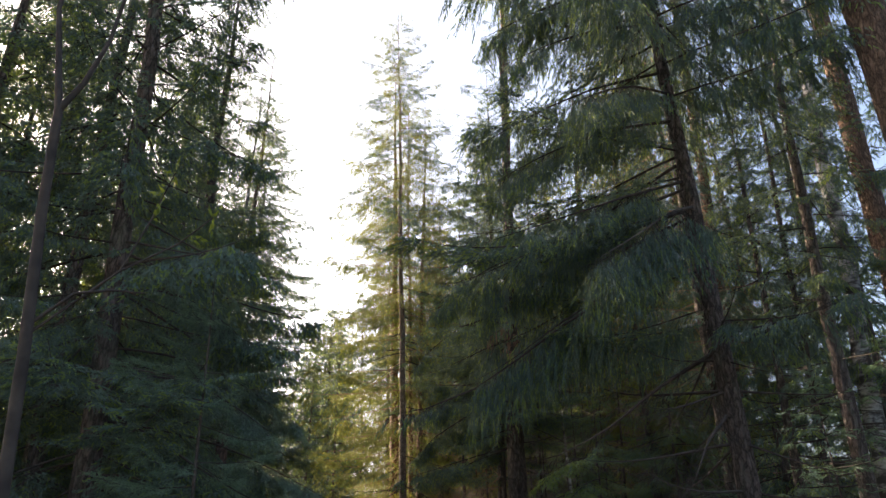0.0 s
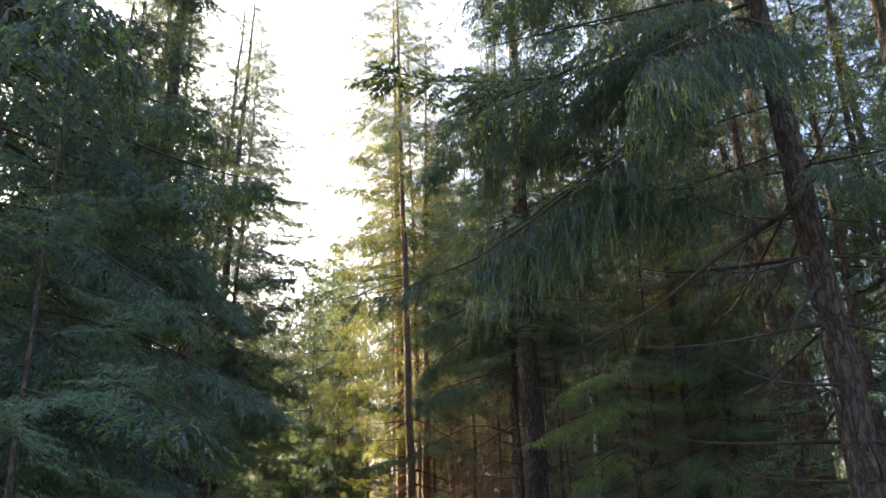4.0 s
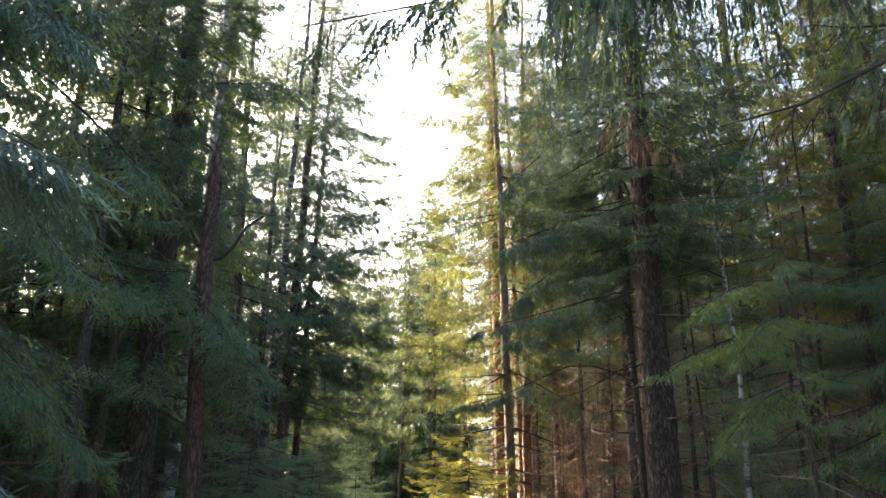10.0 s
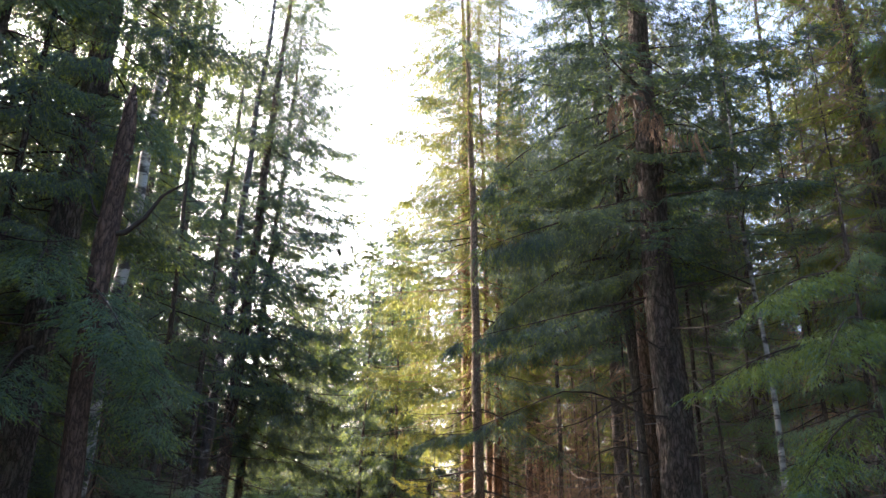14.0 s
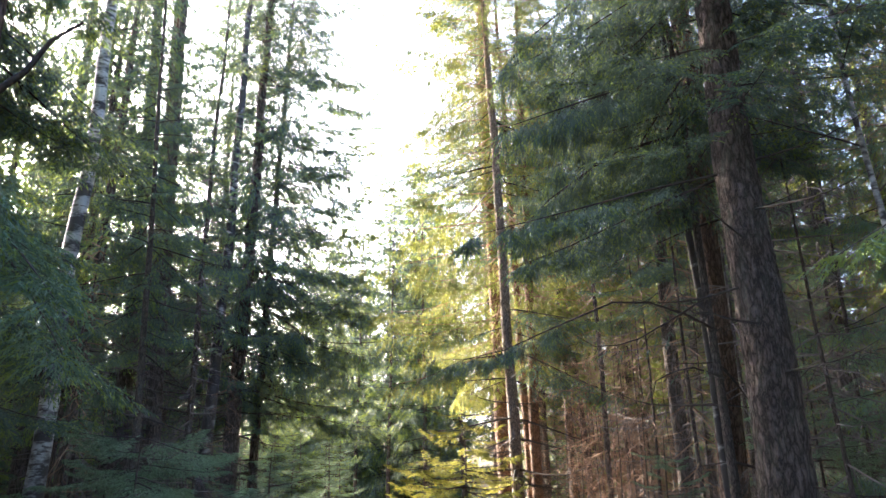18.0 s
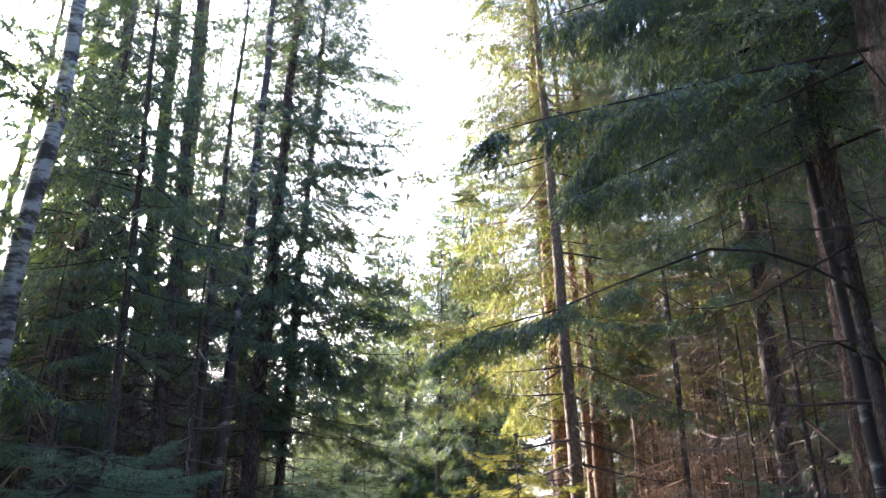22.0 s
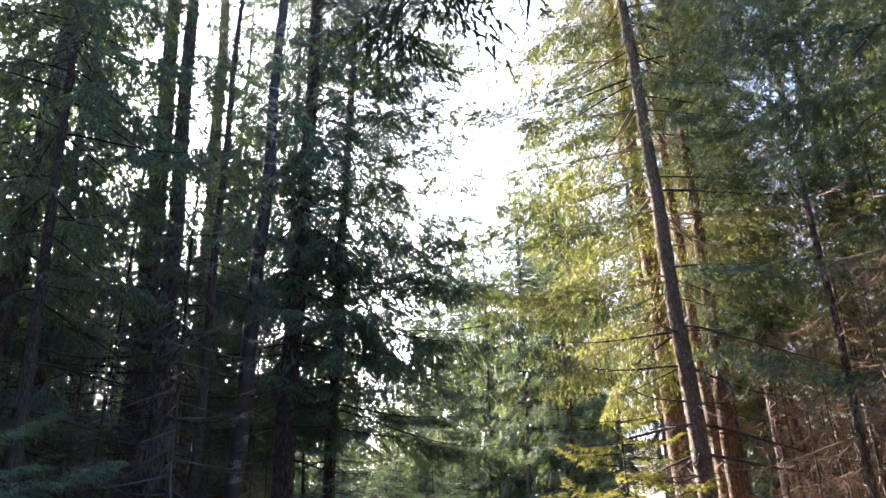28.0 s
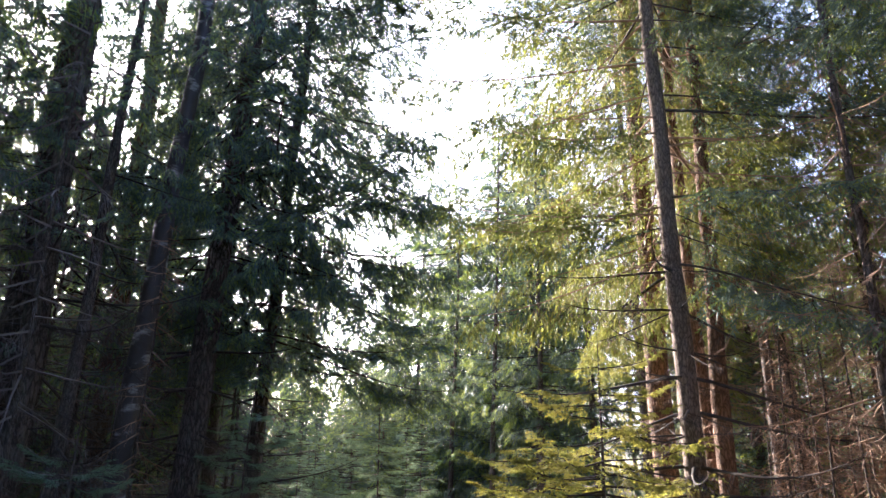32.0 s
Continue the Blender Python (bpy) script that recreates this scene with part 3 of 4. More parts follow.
spruce(-4.75, 20.6, 13, 0.13, (-0.03, -0.02), seed=108, base=4.0, reach=1.5, bark=BARK_THIN, label="slender spruce with a black stem")
spruce(-7.5, 25.4, 24, 0.42, (-0.02, -0.015), seed=109, live=EDGE, high=EDGE, base=4.8, reach=1.9, bark=BARK_OLD, label="spruce with a thick straight dark trunk", dead_per=4, dead_reach=2.1, group="row of edge spruces", per=4, step=0.5)
spruce(-6.35, 24.5, 23, 0.31, (-0.022, -0.018), seed=110, live=EDGE, high=EDGE, base=4.8, reach=1.9, label="dark spruce standing close to a thicker one", dead_per=4, dead_reach=2.1, group="row of edge spruces", per=4, step=0.5)
spruce(-8.6, 23.7, 22, 0.34, seed=111, live=EDGE, high=EDGE, base=4.8, reach=1.9, dead_per=4, dead_reach=2.1, group="row of edge spruces", per=4, step=0.5)
pine(-8.6, 28.7, 24, 0.37, (-0.02, -0.018), seed=112, label="pine with a pinkish sunlit trunk")
spruce(-5.6, 24.2, 17, 0.15, (0.005, 0.005), seed=113, base=4.5, reach=1.4, bark=BARK_THIN, per=3, step=0.6, label="slender dark spruce with a bare lower stem")
birch(-5.64, 25.25, 21, 0.27, (0.017, 0.013), seed=114, start=11.0, bark=BIRCH_DARK, label="birch with dark-banded white bark among spruces")
spruce(-5.56, 26.5, 24, 0.36, (0.017, 0.011), seed=115, live=EDGE, high=EDGE, base=4.0, reach=2.6, bark=BARK_OLD, dead_per=4, dead_reach=2.1, group="row of edge spruces", per=5, step=0.42)
spruce(-5.7, 28.5, 22, 0.24, (0.023, 0.012), seed=116, live=EDGE + FINE, high=EDGE + FINE, base=4.0, reach=3.5, dead_per=4, dead_reach=2.1, group="row of edge spruces", per=6, step=0.36, full=0.8, point=0.6)

# ---- trees beside the track, right ----
R1 = spruce(3.87, 7.7, 17, 0.26, (-0.019, 0.009), seed=201, base=4.4, point=0.5, full=0.6, reach=3.0, high_from=12.0, step=0.42, live=HANGING + FINE[:2], high=MEDIUM, label="spruce with long drooping lower boughs", per=4, dead_per=3, dead_reach=1.8, bark=BARK_OLD, closed=(205, 292, 310, 360, 0, 130), closed_to=8.5)
spruce(6.23, 9.4, 15, 0.24, (0.012, -0.008), seed=202, base=5.5, reach=1.6, per=3)
birch(7.92, 11.6, 20, 0.36, (0.036, -0.026), seed=203, start=10.0, label="old birch with strongly banded rough bark")
pine(7.62, 9.6, 24, 0.42, seed=204, label="big pine with thick flaking orange bark")
BIGPINE = pine(5.15, 5.5, 24, 0.47, (-0.02, 0.02), seed=205, label="big pine with grey-brown plated bark and broken stubs")
b = Build()
tube(b, [(-0.1, 0.1, 5.85), (-0.5, 0.12, 6.02), (-0.95, 0.16, 6.08), (-1.25, 0.2, 6.2), (-1.48, 0.21, 6.27)], [0.032, 0.028, 0.024, 0.02, 0.008], 7, 0, np.random.default_rng(3), 0.1)
tube(b, [(-0.2, 0.1, 5.9), (-0.3, 0.05, 5.7), (-0.35, 0.0, 5.45)], [0.02, 0.016, 0.006], 6, 0)
part("stub", b.mesh("stub", [TWIG], smooth=(0,)), BIGPINE[0].children[0], label="broken dark dead branch")
pine(3.35, 19.1, 25, 0.34, (0.02, -0.004), seed=206, label="tall pine with a smooth pale upper trunk")
pine(6.7, 13.4, 23, 0.28, (0.012, -0.006), seed=207, label="slim pine with a reddish bare trunk")
spruce(7.2, 12.0, 16, 0.15, (0.03, -0.02), seed=208, base=5.0, reach=1.1, bark=BARK_THIN)
OLD = spruce(2.97, 16.3, 17, 0.47, (0.007, -0.002), seed=209, live=FINE, high=MEDIUM, high_from=13.0, base=5.0, reach=2.4, per=4, step=0.42, dead_per=1, bark=BARK_OLD, label="old spruce with a thick trunk of dark scaly bark", sides=20, rings=0.15)
R2SIDE = spruce(2.95, 17.55, 14, 0.105, (-0.012, 0.003), seed=210, base=4.8, reach=1.8, bark=BARK_THIN, label="slim spruce with long bare arching lower branches")
birch(3.05, 17.95, 15, 0.10, (-0.022, 0.006), seed=211, start=7.0, bark=BIRCH_DARK, label="slim leaning birch beside a spruce", n=14)
spruce(6.9, 23.9, 22, 0.5, (0.02, -0.009), seed=212, live=FINE, high=MEDIUM, high_from=13.0, base=5.0, reach=2.0, label="spruce whose trunk edge catches warm sun")
spruce(3.7, 22.9, 20, 0.28, seed=213, live=FINE, high=MEDIUM, high_from=13.0, base=5.0, reach=2.2, per=4, dead_per=4, dead_reach=1.9, dead=BARE_GREY, label="dense green spruce beside the track")
birch(4.0, 15.9, 9, 0.08, seed=214, start=4.0, n=10, label="slim young birch with pale bark")

spruce(3.0, 27.0, 19, 0.13, seed=215, live=EDGE, high=EDGE, base=7.8, reach=2.3, per=4, step=0.5, dead=BARE_DRY, dead_per=4, dead_reach=1.8, label="dark green spruce shading a dry thicket")
for x, y, h, sd in ((5.3, 17.4, 8.0, 222), (5.7, 22.7, 8.5, 224), (6.0, 14.9, 9.0, 227)):
    spruce(x, y, h, 0.09, seed=sd, base=1.6, reach=1.9, per=4, step=0.42, live=SOFTFINE, high=SOFTFINE, bark=BARK_THIN, full=0.7, dead_per=2, dead=BARE_GREY, name="young_spruce",
           label="half-grown blue-green spruce among dry twigs", group="young spruces under the trees")

GREEN = spruce(4.1, 13.9, 5.2, 0.08, seed=226, base=2.8, reach=1.1, per=3, step=0.5, live=SOFTFINE, high=SOFTFINE, bark=BARK_THIN, full=0.7, dead_per=2, dead=BARE_GREY, name="young_spruce",
               label="half-grown spruce with bright green boughs towards the track", group="young spruces under the trees")

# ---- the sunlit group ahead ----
spruce(1.05, 28.85, 28.5, 0.31, (-0.025, 0.002), seed=301, base=5.2, reach=4.0, live=SUNTINT + FINE[:2], high=SUNTINT[:3] + FINE[:3], per=5, step=0.42, high_from=40.0, point=0.66, full=0.6, closed=(222, 318), closed_to=13.0, bark=BARK_BOUNCE_LIT, label="tall sunlit spruce with many thin bare lower branches", dead_per=5, dead_reach=2.4, dead=BARE)
spruce(0.73, 31.8, 27, 0.46, (-0.016, 0), seed=302, base=11.0, reach=2.2, live=SUNTINT, bark=BARK_SUNTINT, per=4, step=0.55, dead=BARE_DRY, dead_per=3, label="spruce with a broad trunk tinted orange as if sunlit")
spruce(1.41, 30.65, 25, 0.24, (-0.02, 0.002), seed=303, base=9.5, reach=1.6, dead=BARE_DRY, dead_per=3, live=SUNTINT, bark=BARK_SUNTINT, per=3, step=0.55, label="slim straight spruce in a close group")
spruce(1.5, 29.95, 24, 0.29, (0.012, -0.001), seed=304, base=10.0, reach=1.6, dead=BARE_DRY, dead_per=3, live=SUNTINT, bark=BARK_SUNTINT, per=3, step=0.55, label="straight spruce with a trunk tinted reddish as if sunlit")
spruce(-0.25, 28.15, 4.1, 0.07, seed=305, base=0.6, reach=2.0, step=0.3, per=5, full=0.7, point=0.6, live=YELLOW, name="young_spruce", bark=BARK_THIN, label="young spruce with needles tinted yellow-green as in full sun")

spruce(-1.25, 28.9, 3.0, 0.06, seed=306, base=0.5, reach=1.7, step=0.34, per=4, full=0.7, point=0.6, live=YELLOW, name="young_spruce", bark=BARK_THIN, label="small young spruce with sprays tinted yellow as if sunlit")

# ---- boughs that reach over the track ----
FINE_KW = dict(spacing=0.02, nl=0.022, nw=0.012, n_shoot=7)
NEAR_KW = dict(spacing=0.0075, nl=0.021, nw=0.0042, n_shoot=8, core=0.0045)


def long_bough(tree, on, points, width, seed, n_side=30, n_twig=8, comb=0.9, leafy=1.0, wood=0.022, start=0.2, label="", name="bough", kw=None, hang=1.0, mats=None):
    """A bough of its own shape, its points in metres of the world."""
    o = np.array([tree.location[0], tree.location[1], 0.0])
    p = np.asarray(points, float) - o
    part(name, bough_mesh(name, p, width, n_side, n_twig, comb=comb, seed=seed, leafy=leafy, wood=wood, start=start, hang=hang, mats=mats, **(kw or FINE_KW)), tree, label=label)


R2 = R2SIDE[0]
for k, pts in enumerate([[(2.95, 17.5, 7.2), (2.4, 18.0, 6.9), (1.9, 18.4, 6.3), (1.5, 18.7, 5.7)], [(2.95, 17.6, 6.8), (3.3, 18.3, 6.5), (3.5, 19.0, 5.9), (3.6, 19.5, 5.3)], [(2.95, 17.5, 8.0), (2.0, 17.6, 7.7), (1.2, 17.7, 7.1), (0.7, 17.8, 6.5)], [(2.95, 17.5, 7.6), (2.7, 18.6, 7.2), (2.5, 19.4, 6.6), (2.4, 19.9, 6.0)]]):
    long_bough(R2, None, pts, 0.9, 480 + k, 30, 8, 0.8, hang=1.3, wood=0.018, start=0.2)
e, on = L1
long_bough(e, on, [(-2.6, 7.1, 7.9), (-2.2, 7.3, 7.95), (-1.85, 7.4, 7.85), (-1.5, 7.45, 7.6), (-1.2, 7.45, 7.15)], 0.35, 490, 7, 2, 0.6, 0.0, wood=0.009, name="dead_branch", label="thin bare arching twig")
long_bough(e, on, [(-2.6, 7.1, 7.4), (-2.1, 7.3, 7.5), (-1.7, 7.4, 7.45), (-1.4, 7.4, 7.3)], 0.3, 491, 6, 2, 0.6, 0.0, wood=0.008, name="dead_branch", label="thin bare arching twig")
for k, (z0, tip, droop) in enumerate([(3.1, (-0.45, 7.1, 2.4), 0.15), (3.5, (-0.95, 6.5, 2.9), 0.2), (3.8, (-0.85, 7.7, 3.2), 0.2), (2.6, (-1.25, 6.1, 2.1), 0.15), (2.4, (-0.95, 7.3, 1.9), 0.15), (4.4, (-1.2, 6.7, 3.7), 0.2)]):
    root = np.array([-2.6, 7.1, z0])
    line = [root + (np.array(tip) - root) * f + np.array([0, 0, droop * math.sin(f * 3.14)]) for f in np.linspace(0, 1, 7)]
    long_bough(e, on, line, 0.8, 430 + k, 28, 7, 0.45, hang=0.9, wood=0.013, start=0.2, kw=NEAR_KW, mats=[NEEDLE, TWIG, NEEDLE_YOUNG], label="green bough reaching towards the track")
e, on = LB
SOFT = [NEEDLE_YOUNG, TWIG, NEEDLE_TIP]
for k, (z0, tip, droop) in enumerate([(4.4, (-1.75, 9.5, 2.75), 0.25), (5.2, (-1.55, 9.9, 3.5), 0.3), (6.0, (-1.9, 9.1, 4.3), 0.3), (4.8, (-2.1, 10.7, 3.0), 0.25), (3.4, (-1.8, 9.5, 2.0), 0.2),
                                      (6.8, (-2.2, 10.3, 5.0), 0.3), (3.9, (-2.5, 8.5, 2.6), 0.2), (2.9, (-2.3, 10.9, 1.8), 0.2), (7.6, (-2.0, 9.6, 5.9), 0.3), (5.4, (-2.7, 11.2, 4.0), 0.3)]):
    root = np.array([-4.25, 9.8, z0])
    line = [root + (np.array(tip) - root) * f + np.array([0, 0, droop * math.sin(f * 3.14)]) for f in np.linspace(0, 1, 7)]
    long_bough(e, on, line, 1.0, 420 + k, 24, 7, 0.4, hang=0.9, wood=0.02, start=0.25, kw=NEAR_KW, mats=SOFT, label="broad blue-green bough with hanging sprays")
e, on = L4
for k, (z0, tip, droop) in enumerate([(3.9, (-1.75, 13.35, 2.62), 0.2), (4.2, (-2.05, 12.9, 3.0), 0.2), (4.0, (-2.2, 14.2, 2.5), 0.2), (4.6, (-2.9, 12.9, 3.5), 0.2), (3.4, (-3.1, 13.0, 2.5), 0.15), (6.5, (-2.6, 13.9, 5.2), 0.25), (7.6, (-3.6, 12.9, 6.3), 0.25)]):
    root = np.array([-3.95, 14.9, z0])
    line = [root + (np.array(tip) - root) * f + np.array([0, 0, droop * math.sin(f * 3.14)]) for f in np.linspace(0, 1, 7)]
    long_bough(e, on, line, 0.95, 440 + k, 26, 8, 0.25, hang=0.8, wood=0.018, start=0.3, kw=FINE_KW, mats=SOFT, label="blue-green bough beside a dead snag")
e, on = R1
long_bough(e, on, [(3.8, 7.75, 5.6), (3.0, 7.75, 5.0), (2.0, 7.8, 4.35), (1.2, 7.9, 3.75), (0.75, 7.9, 3.5), (0.35, 7.95, 3.4), (-0.05, 7.9, 3.32)], 0.6, 401, 40, 7, 0.9, 0.5, hang=0.9, label="long sagging bough with hanging needle curtains")
long_bough(e, on, [(3.8, 7.75, 4.1), (3.1, 7.8, 3.7), (2.5, 7.9, 3.25), (2.0, 8.0, 2.98), (1.63, 8.03, 2.89)], 0.55, 402, 20, 5, 0.9, 0.12, wood=0.027, label="long dark bare arching branch", name="dead_branch")
long_bough(e, on, [(3.75, 7.8, 6.6), (3.0, 8.2, 6.2), (2.4, 8.5, 5.7)], 0.6, 403, 34, 9, 1.1, hang=1.8)
long_bough(e, on, [(3.75, 7.7, 5.9), (3.2, 7.1, 5.5), (2.5, 6.6, 4.9), (2.0, 6.3, 4.5)], 0.8, 404, 40, 10, 1.1, hang=2.4)
long_bough(e, on, [(3.8, 7.75, 3.4), (3.3, 7.3, 3.0), (2.9, 6.9, 2.5)], 0.6, 405, 18, 5, 0.8, 0.0, name="dead_branch")
long_bough(e, on, [(2.7, 7.8, 4.85), (2.0, 7.85, 4.4), (1.4, 7.9, 3.95), (1.05, 7.9, 3.75)], 0.5, 406, 30, 10, 1.6, hang=3.6, wood=0.012, start=0.05)
long_bough(e, on, [(2.9, 7.9, 6.0), (2.3, 8.1, 5.6), (1.6, 8.2, 5.2), (1.2, 8.2, 5.0)], 0.6, 407, 30, 10, 1.4, hang=3.0, wood=0.012, start=0.05)
for k, (z0, tip) in enumerate([(7.2, (1.3, 7.6, 6.1)), (8.0, (1.15, 8.1, 6.9)), (8.8, (1.4, 7.3, 7.6)), (9.6, (1.2, 7.9, 8.5)), (10.6, (1.5, 7.7, 9.3)), (7.6, (1.9, 6.3, 6.3)), (9.2, (2.0, 6.2, 7.8))]):
    root = np.array([3.75, 7.75, z0])
    line = [root + (np.array(tip) - root) * f + np.array([0, 0, 0.2 * math.sin(f * 3.14)]) for f in np.linspace(0, 1, 6)]
    long_bough(e, on, line, 0.75, 460 + k, 30, 8, 1.1, hang=1.7, wood=0.02, start=0.15, kw=FINE_KW, label="sagging bough with long hanging needle curtains")
long_bough(e, on, [(3.75, 7.75, 6.2), (2.8, 7.6, 5.7), (1.8, 7.5, 5.2), (1.1, 7.5, 4.85), (0.7, 7.5, 4.7)], 0.7, 471, 34, 7, 0.8, 0.75, hang=1.1, wood=0.018, label="long sagging bough with ragged hanging sprays")
long_bough(e, on, [(3.75, 7.75, 6.3), (2.8, 7.3, 5.8), (1.7, 6.9, 5.2), (1.0, 6.7, 4.85)], 0.75, 473, 34, 7, 0.9, 0.9, hang=1.3, wood=0.018, label="long sagging bough with ragged hanging sprays")
long_bough(e, on, [(3.75, 7.75, 6.2), (1.49, 8.32, 5.4), (0.94, 8.3, 5.04), (0.57, 8.21, 4.69)], 0.6, 474, 32, 7, 0.9, 0.95, hang=1.2, wood=0.016, label="long sagging bough with ragged hanging sprays")
long_bough(e, on, [(3.75, 7.75, 5.9), (1.57, 8.61, 5.32), (1.04, 8.69, 5.08), (0.6, 8.71, 4.84)], 0.6, 475, 32, 7, 0.9, 0.95, hang=1.2, wood=0.016, label="long sagging bough with ragged hanging sprays")
long_bough(e, on, [(3.75, 7.75, 5.8), (2.8, 8.1, 5.4), (1.8, 8.4, 5.0), (1.2, 8.5, 4.7)], 0.7, 472, 34, 7, 0.8, 0.75, hang=1.1, wood=0.018, label="long sagging bough with ragged hanging sprays")
for k, (z0, tip) in enumerate([(3.3, (2.35, 13.3, 2.7)), (3.9, (2.7, 12.9, 3.25)), (2.7, (2.9, 12.9, 2.0)), (3.5, (3.0, 12.5, 2.75))]):
    root = np.array([4.1, 13.9, z0])
    line = [root + (np.array(tip) - root) * f + np.array([0, 0, 0.15 * math.sin(f * 3.14)]) for f in np.linspace(0, 1, 6)]
    long_bough(GREEN[0], None, line, 0.65, 520 + k, 24, 7, 0.45, hang=0.9, wood=0.011, start=0.2, mats=[NEEDLE_TIP, TWIG, NEEDLE_YOUNG], label="bright green spreading bough")
for k, (z0, tip) in enumerate([(7.2, (2.75, 15.0, 6.3)), (7.6, (2.3, 15.3, 6.6)), (6.8, (3.3, 15.0, 6.1))]):
    root = np.array([3.0, 16.25, z0])
    line = [root + (np.array(tip) - root) * f + np.array([0, 0, 0.12 * math.sin(f * 3.14)]) for f in np.linspace(0, 1, 5)]
    long_bough(OLD[0], None, line, 0.36, 530 + k, 14, 5, 1.7, 0.5, hang=2.4, wood=0.012, start=0.1, mats=[DRY, TWIG, DRY], name="dead_bough", label="withered brown hanging sprays")
e, on = R2SIDE
long_bough(e, on, [(2.95, 17.5, 3.2), (2.35, 17.2, 3.45), (1.8, 16.9, 3.4), (1.1, 16.5, 3.05), (0.6, 16.3, 2.8), (0.25, 16.45, 2.78), (-0.05, 16.7, 2.68)], 0.46, 411, 34, 8, 0.55, 0.85, start=0.56, hang=1.0, wood=0.012, kw=NEAR_KW, label="long dark branch with a needle-clad tip")
for k, pts in enumerate([[(2.95, 16.3, 4.5), (2.1, 16.05, 4.25), (1.23, 15.8, 3.95), (0.78, 15.65, 3.8), (0.42, 15.58, 3.68)], [(2.95, 16.35, 4.5), (2.2, 16.5, 4.25), (1.43, 16.57, 3.92), (0.85, 16.7, 3.75)]]):
    long_bough(OLD[0], None, pts, 0.6, 540 + k, 34, 8, 0.6, hang=1.1, wood=0.014, start=0.25, label="level dark green bough with short hanging sprays")
long_bough(e, on, [(2.95, 17.5, 3.6), (2.5, 17.1, 3.3), (1.9, 16.8, 2.95), (1.5, 16.6, 2.9), (1.35, 16.5, 3.0)], 0.5, 412, 18, 5, 0.6, 0.1, wood=0.012, name="dead_branch", label="bare dark arching branch")
long_bough(e, on, [(2.95, 17.5, 2.7), (2.5, 17.0, 2.75), (2.1, 16.7, 2.6), (1.95, 16.6, 2.2)], 0.4, 413, 14, 4, 0.6, 0.1, wood=0.011, name="dead_branch", label="bare dark arching branch")
long_bough(e, on, [(2.95, 17.6, 6.2), (2.2, 17.2, 6.0), (1.4, 16.9, 5.6), (0.8, 16.7, 5.3)], 0.8, 414, 44, 10, 0.8, hang=1.5)
long_bough(e, on, [(2.95, 17.6, 5.6), (2.1, 17.9, 5.5), (1.3, 18.1, 5.0), (0.9, 18.2, 4.6)], 0.8, 415, 44, 10, 0.8, hang=1.5)

# ---- broken snag ----
SNAG_AT = (-2.66, 13.78)
e = thing("dead_snag", *SNAG_AT, "broken dead tree stump with bare reddish wood", "tree")
rs = np.random.default_rng(9)
b = Build()
zz = np.array([-0.2, 0, 0.3, 0.8, 1.4, 2.1, 2.8, 3.5, 4.1, 4.5, 4.9, 5.3, 5.6, 5.85])
rr = np.array([0.22, 0.16, 0.12, 0.105, 0.098, 0.094, 0.09, 0.09, 0.102, 0.095, 0.088, 0.08, 0.06, 0.012])
xx = -0.035 * zz + 0.03 * np.sin(zz * 1.4)
tube(b, np.stack([xx, -0.01 * zz, zz], -1), rr, 18, 0, rs, 0.07)
stem = part("trunk", b.mesh("trunk", [SNAG], smooth=(0,)), e)
for k, (z0, line, r0) in enumerate([(4.2, [(0, 0, 0), (0.16, 0, 0.02), (0.3, 0.05, 0.2), (0.42, 0.08, 0.45), (0.62, 0.1, 0.6)], 0.03),
                                    (4.35, [(0, 0, 0), (-0.16, 0.02, 0.06), (-0.27, 0.02, 0.3)], 0.025),
                                    (3.1, [(0, 0, 0), (0.2, 0.02, 0.0), (0.3, 0.04, 0.08)], 0.018),
                                    (2.5, [(0, 0, 0), (-0.3, -0.1, 0.05), (-0.5, -0.2, 0.0)], 0.015)]):
    b = Build()
    tube(b, np.array(line) + np.array([-0.035 * z0, -0.01 * z0, z0]), np.linspace(r0, r0 * 0.35, len(line)), 7, 0, rs, 0.08)
    part("stub", b.mesh("stub", [TWIG], smooth=(0,)), stem)

# ---- forked sapling near the start ----
e = thing("willow_sapling", -1.36, 3.35, "thin forked leafing sapling with smooth dark bark", "tree")
b = Build()
tube(b, [(0.0, 0, -0.1), (-0.06, 0, 0.8), (-0.16, -0.05, 1.8), (-0.2, -0.1, 2.6), (-0.26, -0.13, 3.3), (-0.29, -0.15, 3.85)], [0.04, 0.034, 0.03, 0.027, 0.025, 0.022], 9, 0)
part("trunk", b.mesh("trunk", [TWIG], smooth=(0,)), e)
for line, r0 in (([(-0.29, -0.15, 3.85), (-0.34, -0.15, 4.1), (-0.42, -0.15, 4.5), (-0.44, -0.1, 5.4)], 0.021), ([(-0.29, -0.15, 3.85), (-0.2, -0.15, 4.02), (-0.12, -0.15, 4.3), (-0.08, -0.1, 5.0)], 0.018),
                 ([(-0.2, -0.1, 2.75), (-0.05, -0.08, 2.9), (0.1, -0.05, 2.93), (0.25, -0.05, 2.92)], 0.009), ([(-0.16, -0.05, 1.9), (-0.3, 0, 2.2), (-0.38, 0, 2.7)], 0.009),
                 ([(-0.2, -0.1, 2.7), (0.1, 0, 3.05), (0.35, 0, 3.2), (0.5, 0, 3.35)], 0.007), ([(0.1, 0, 3.05), (0.2, 0.02, 3.35), (0.28, 0, 3.6)], 0.006)):
    b = Build()
    tube(b, line, np.linspace(r0, r0 * 0.4, len(line)), 6, 0)
    part("branch", b.mesh("branch", [TWIG], smooth=(0,)), e)
rl = np.random.default_rng(77)
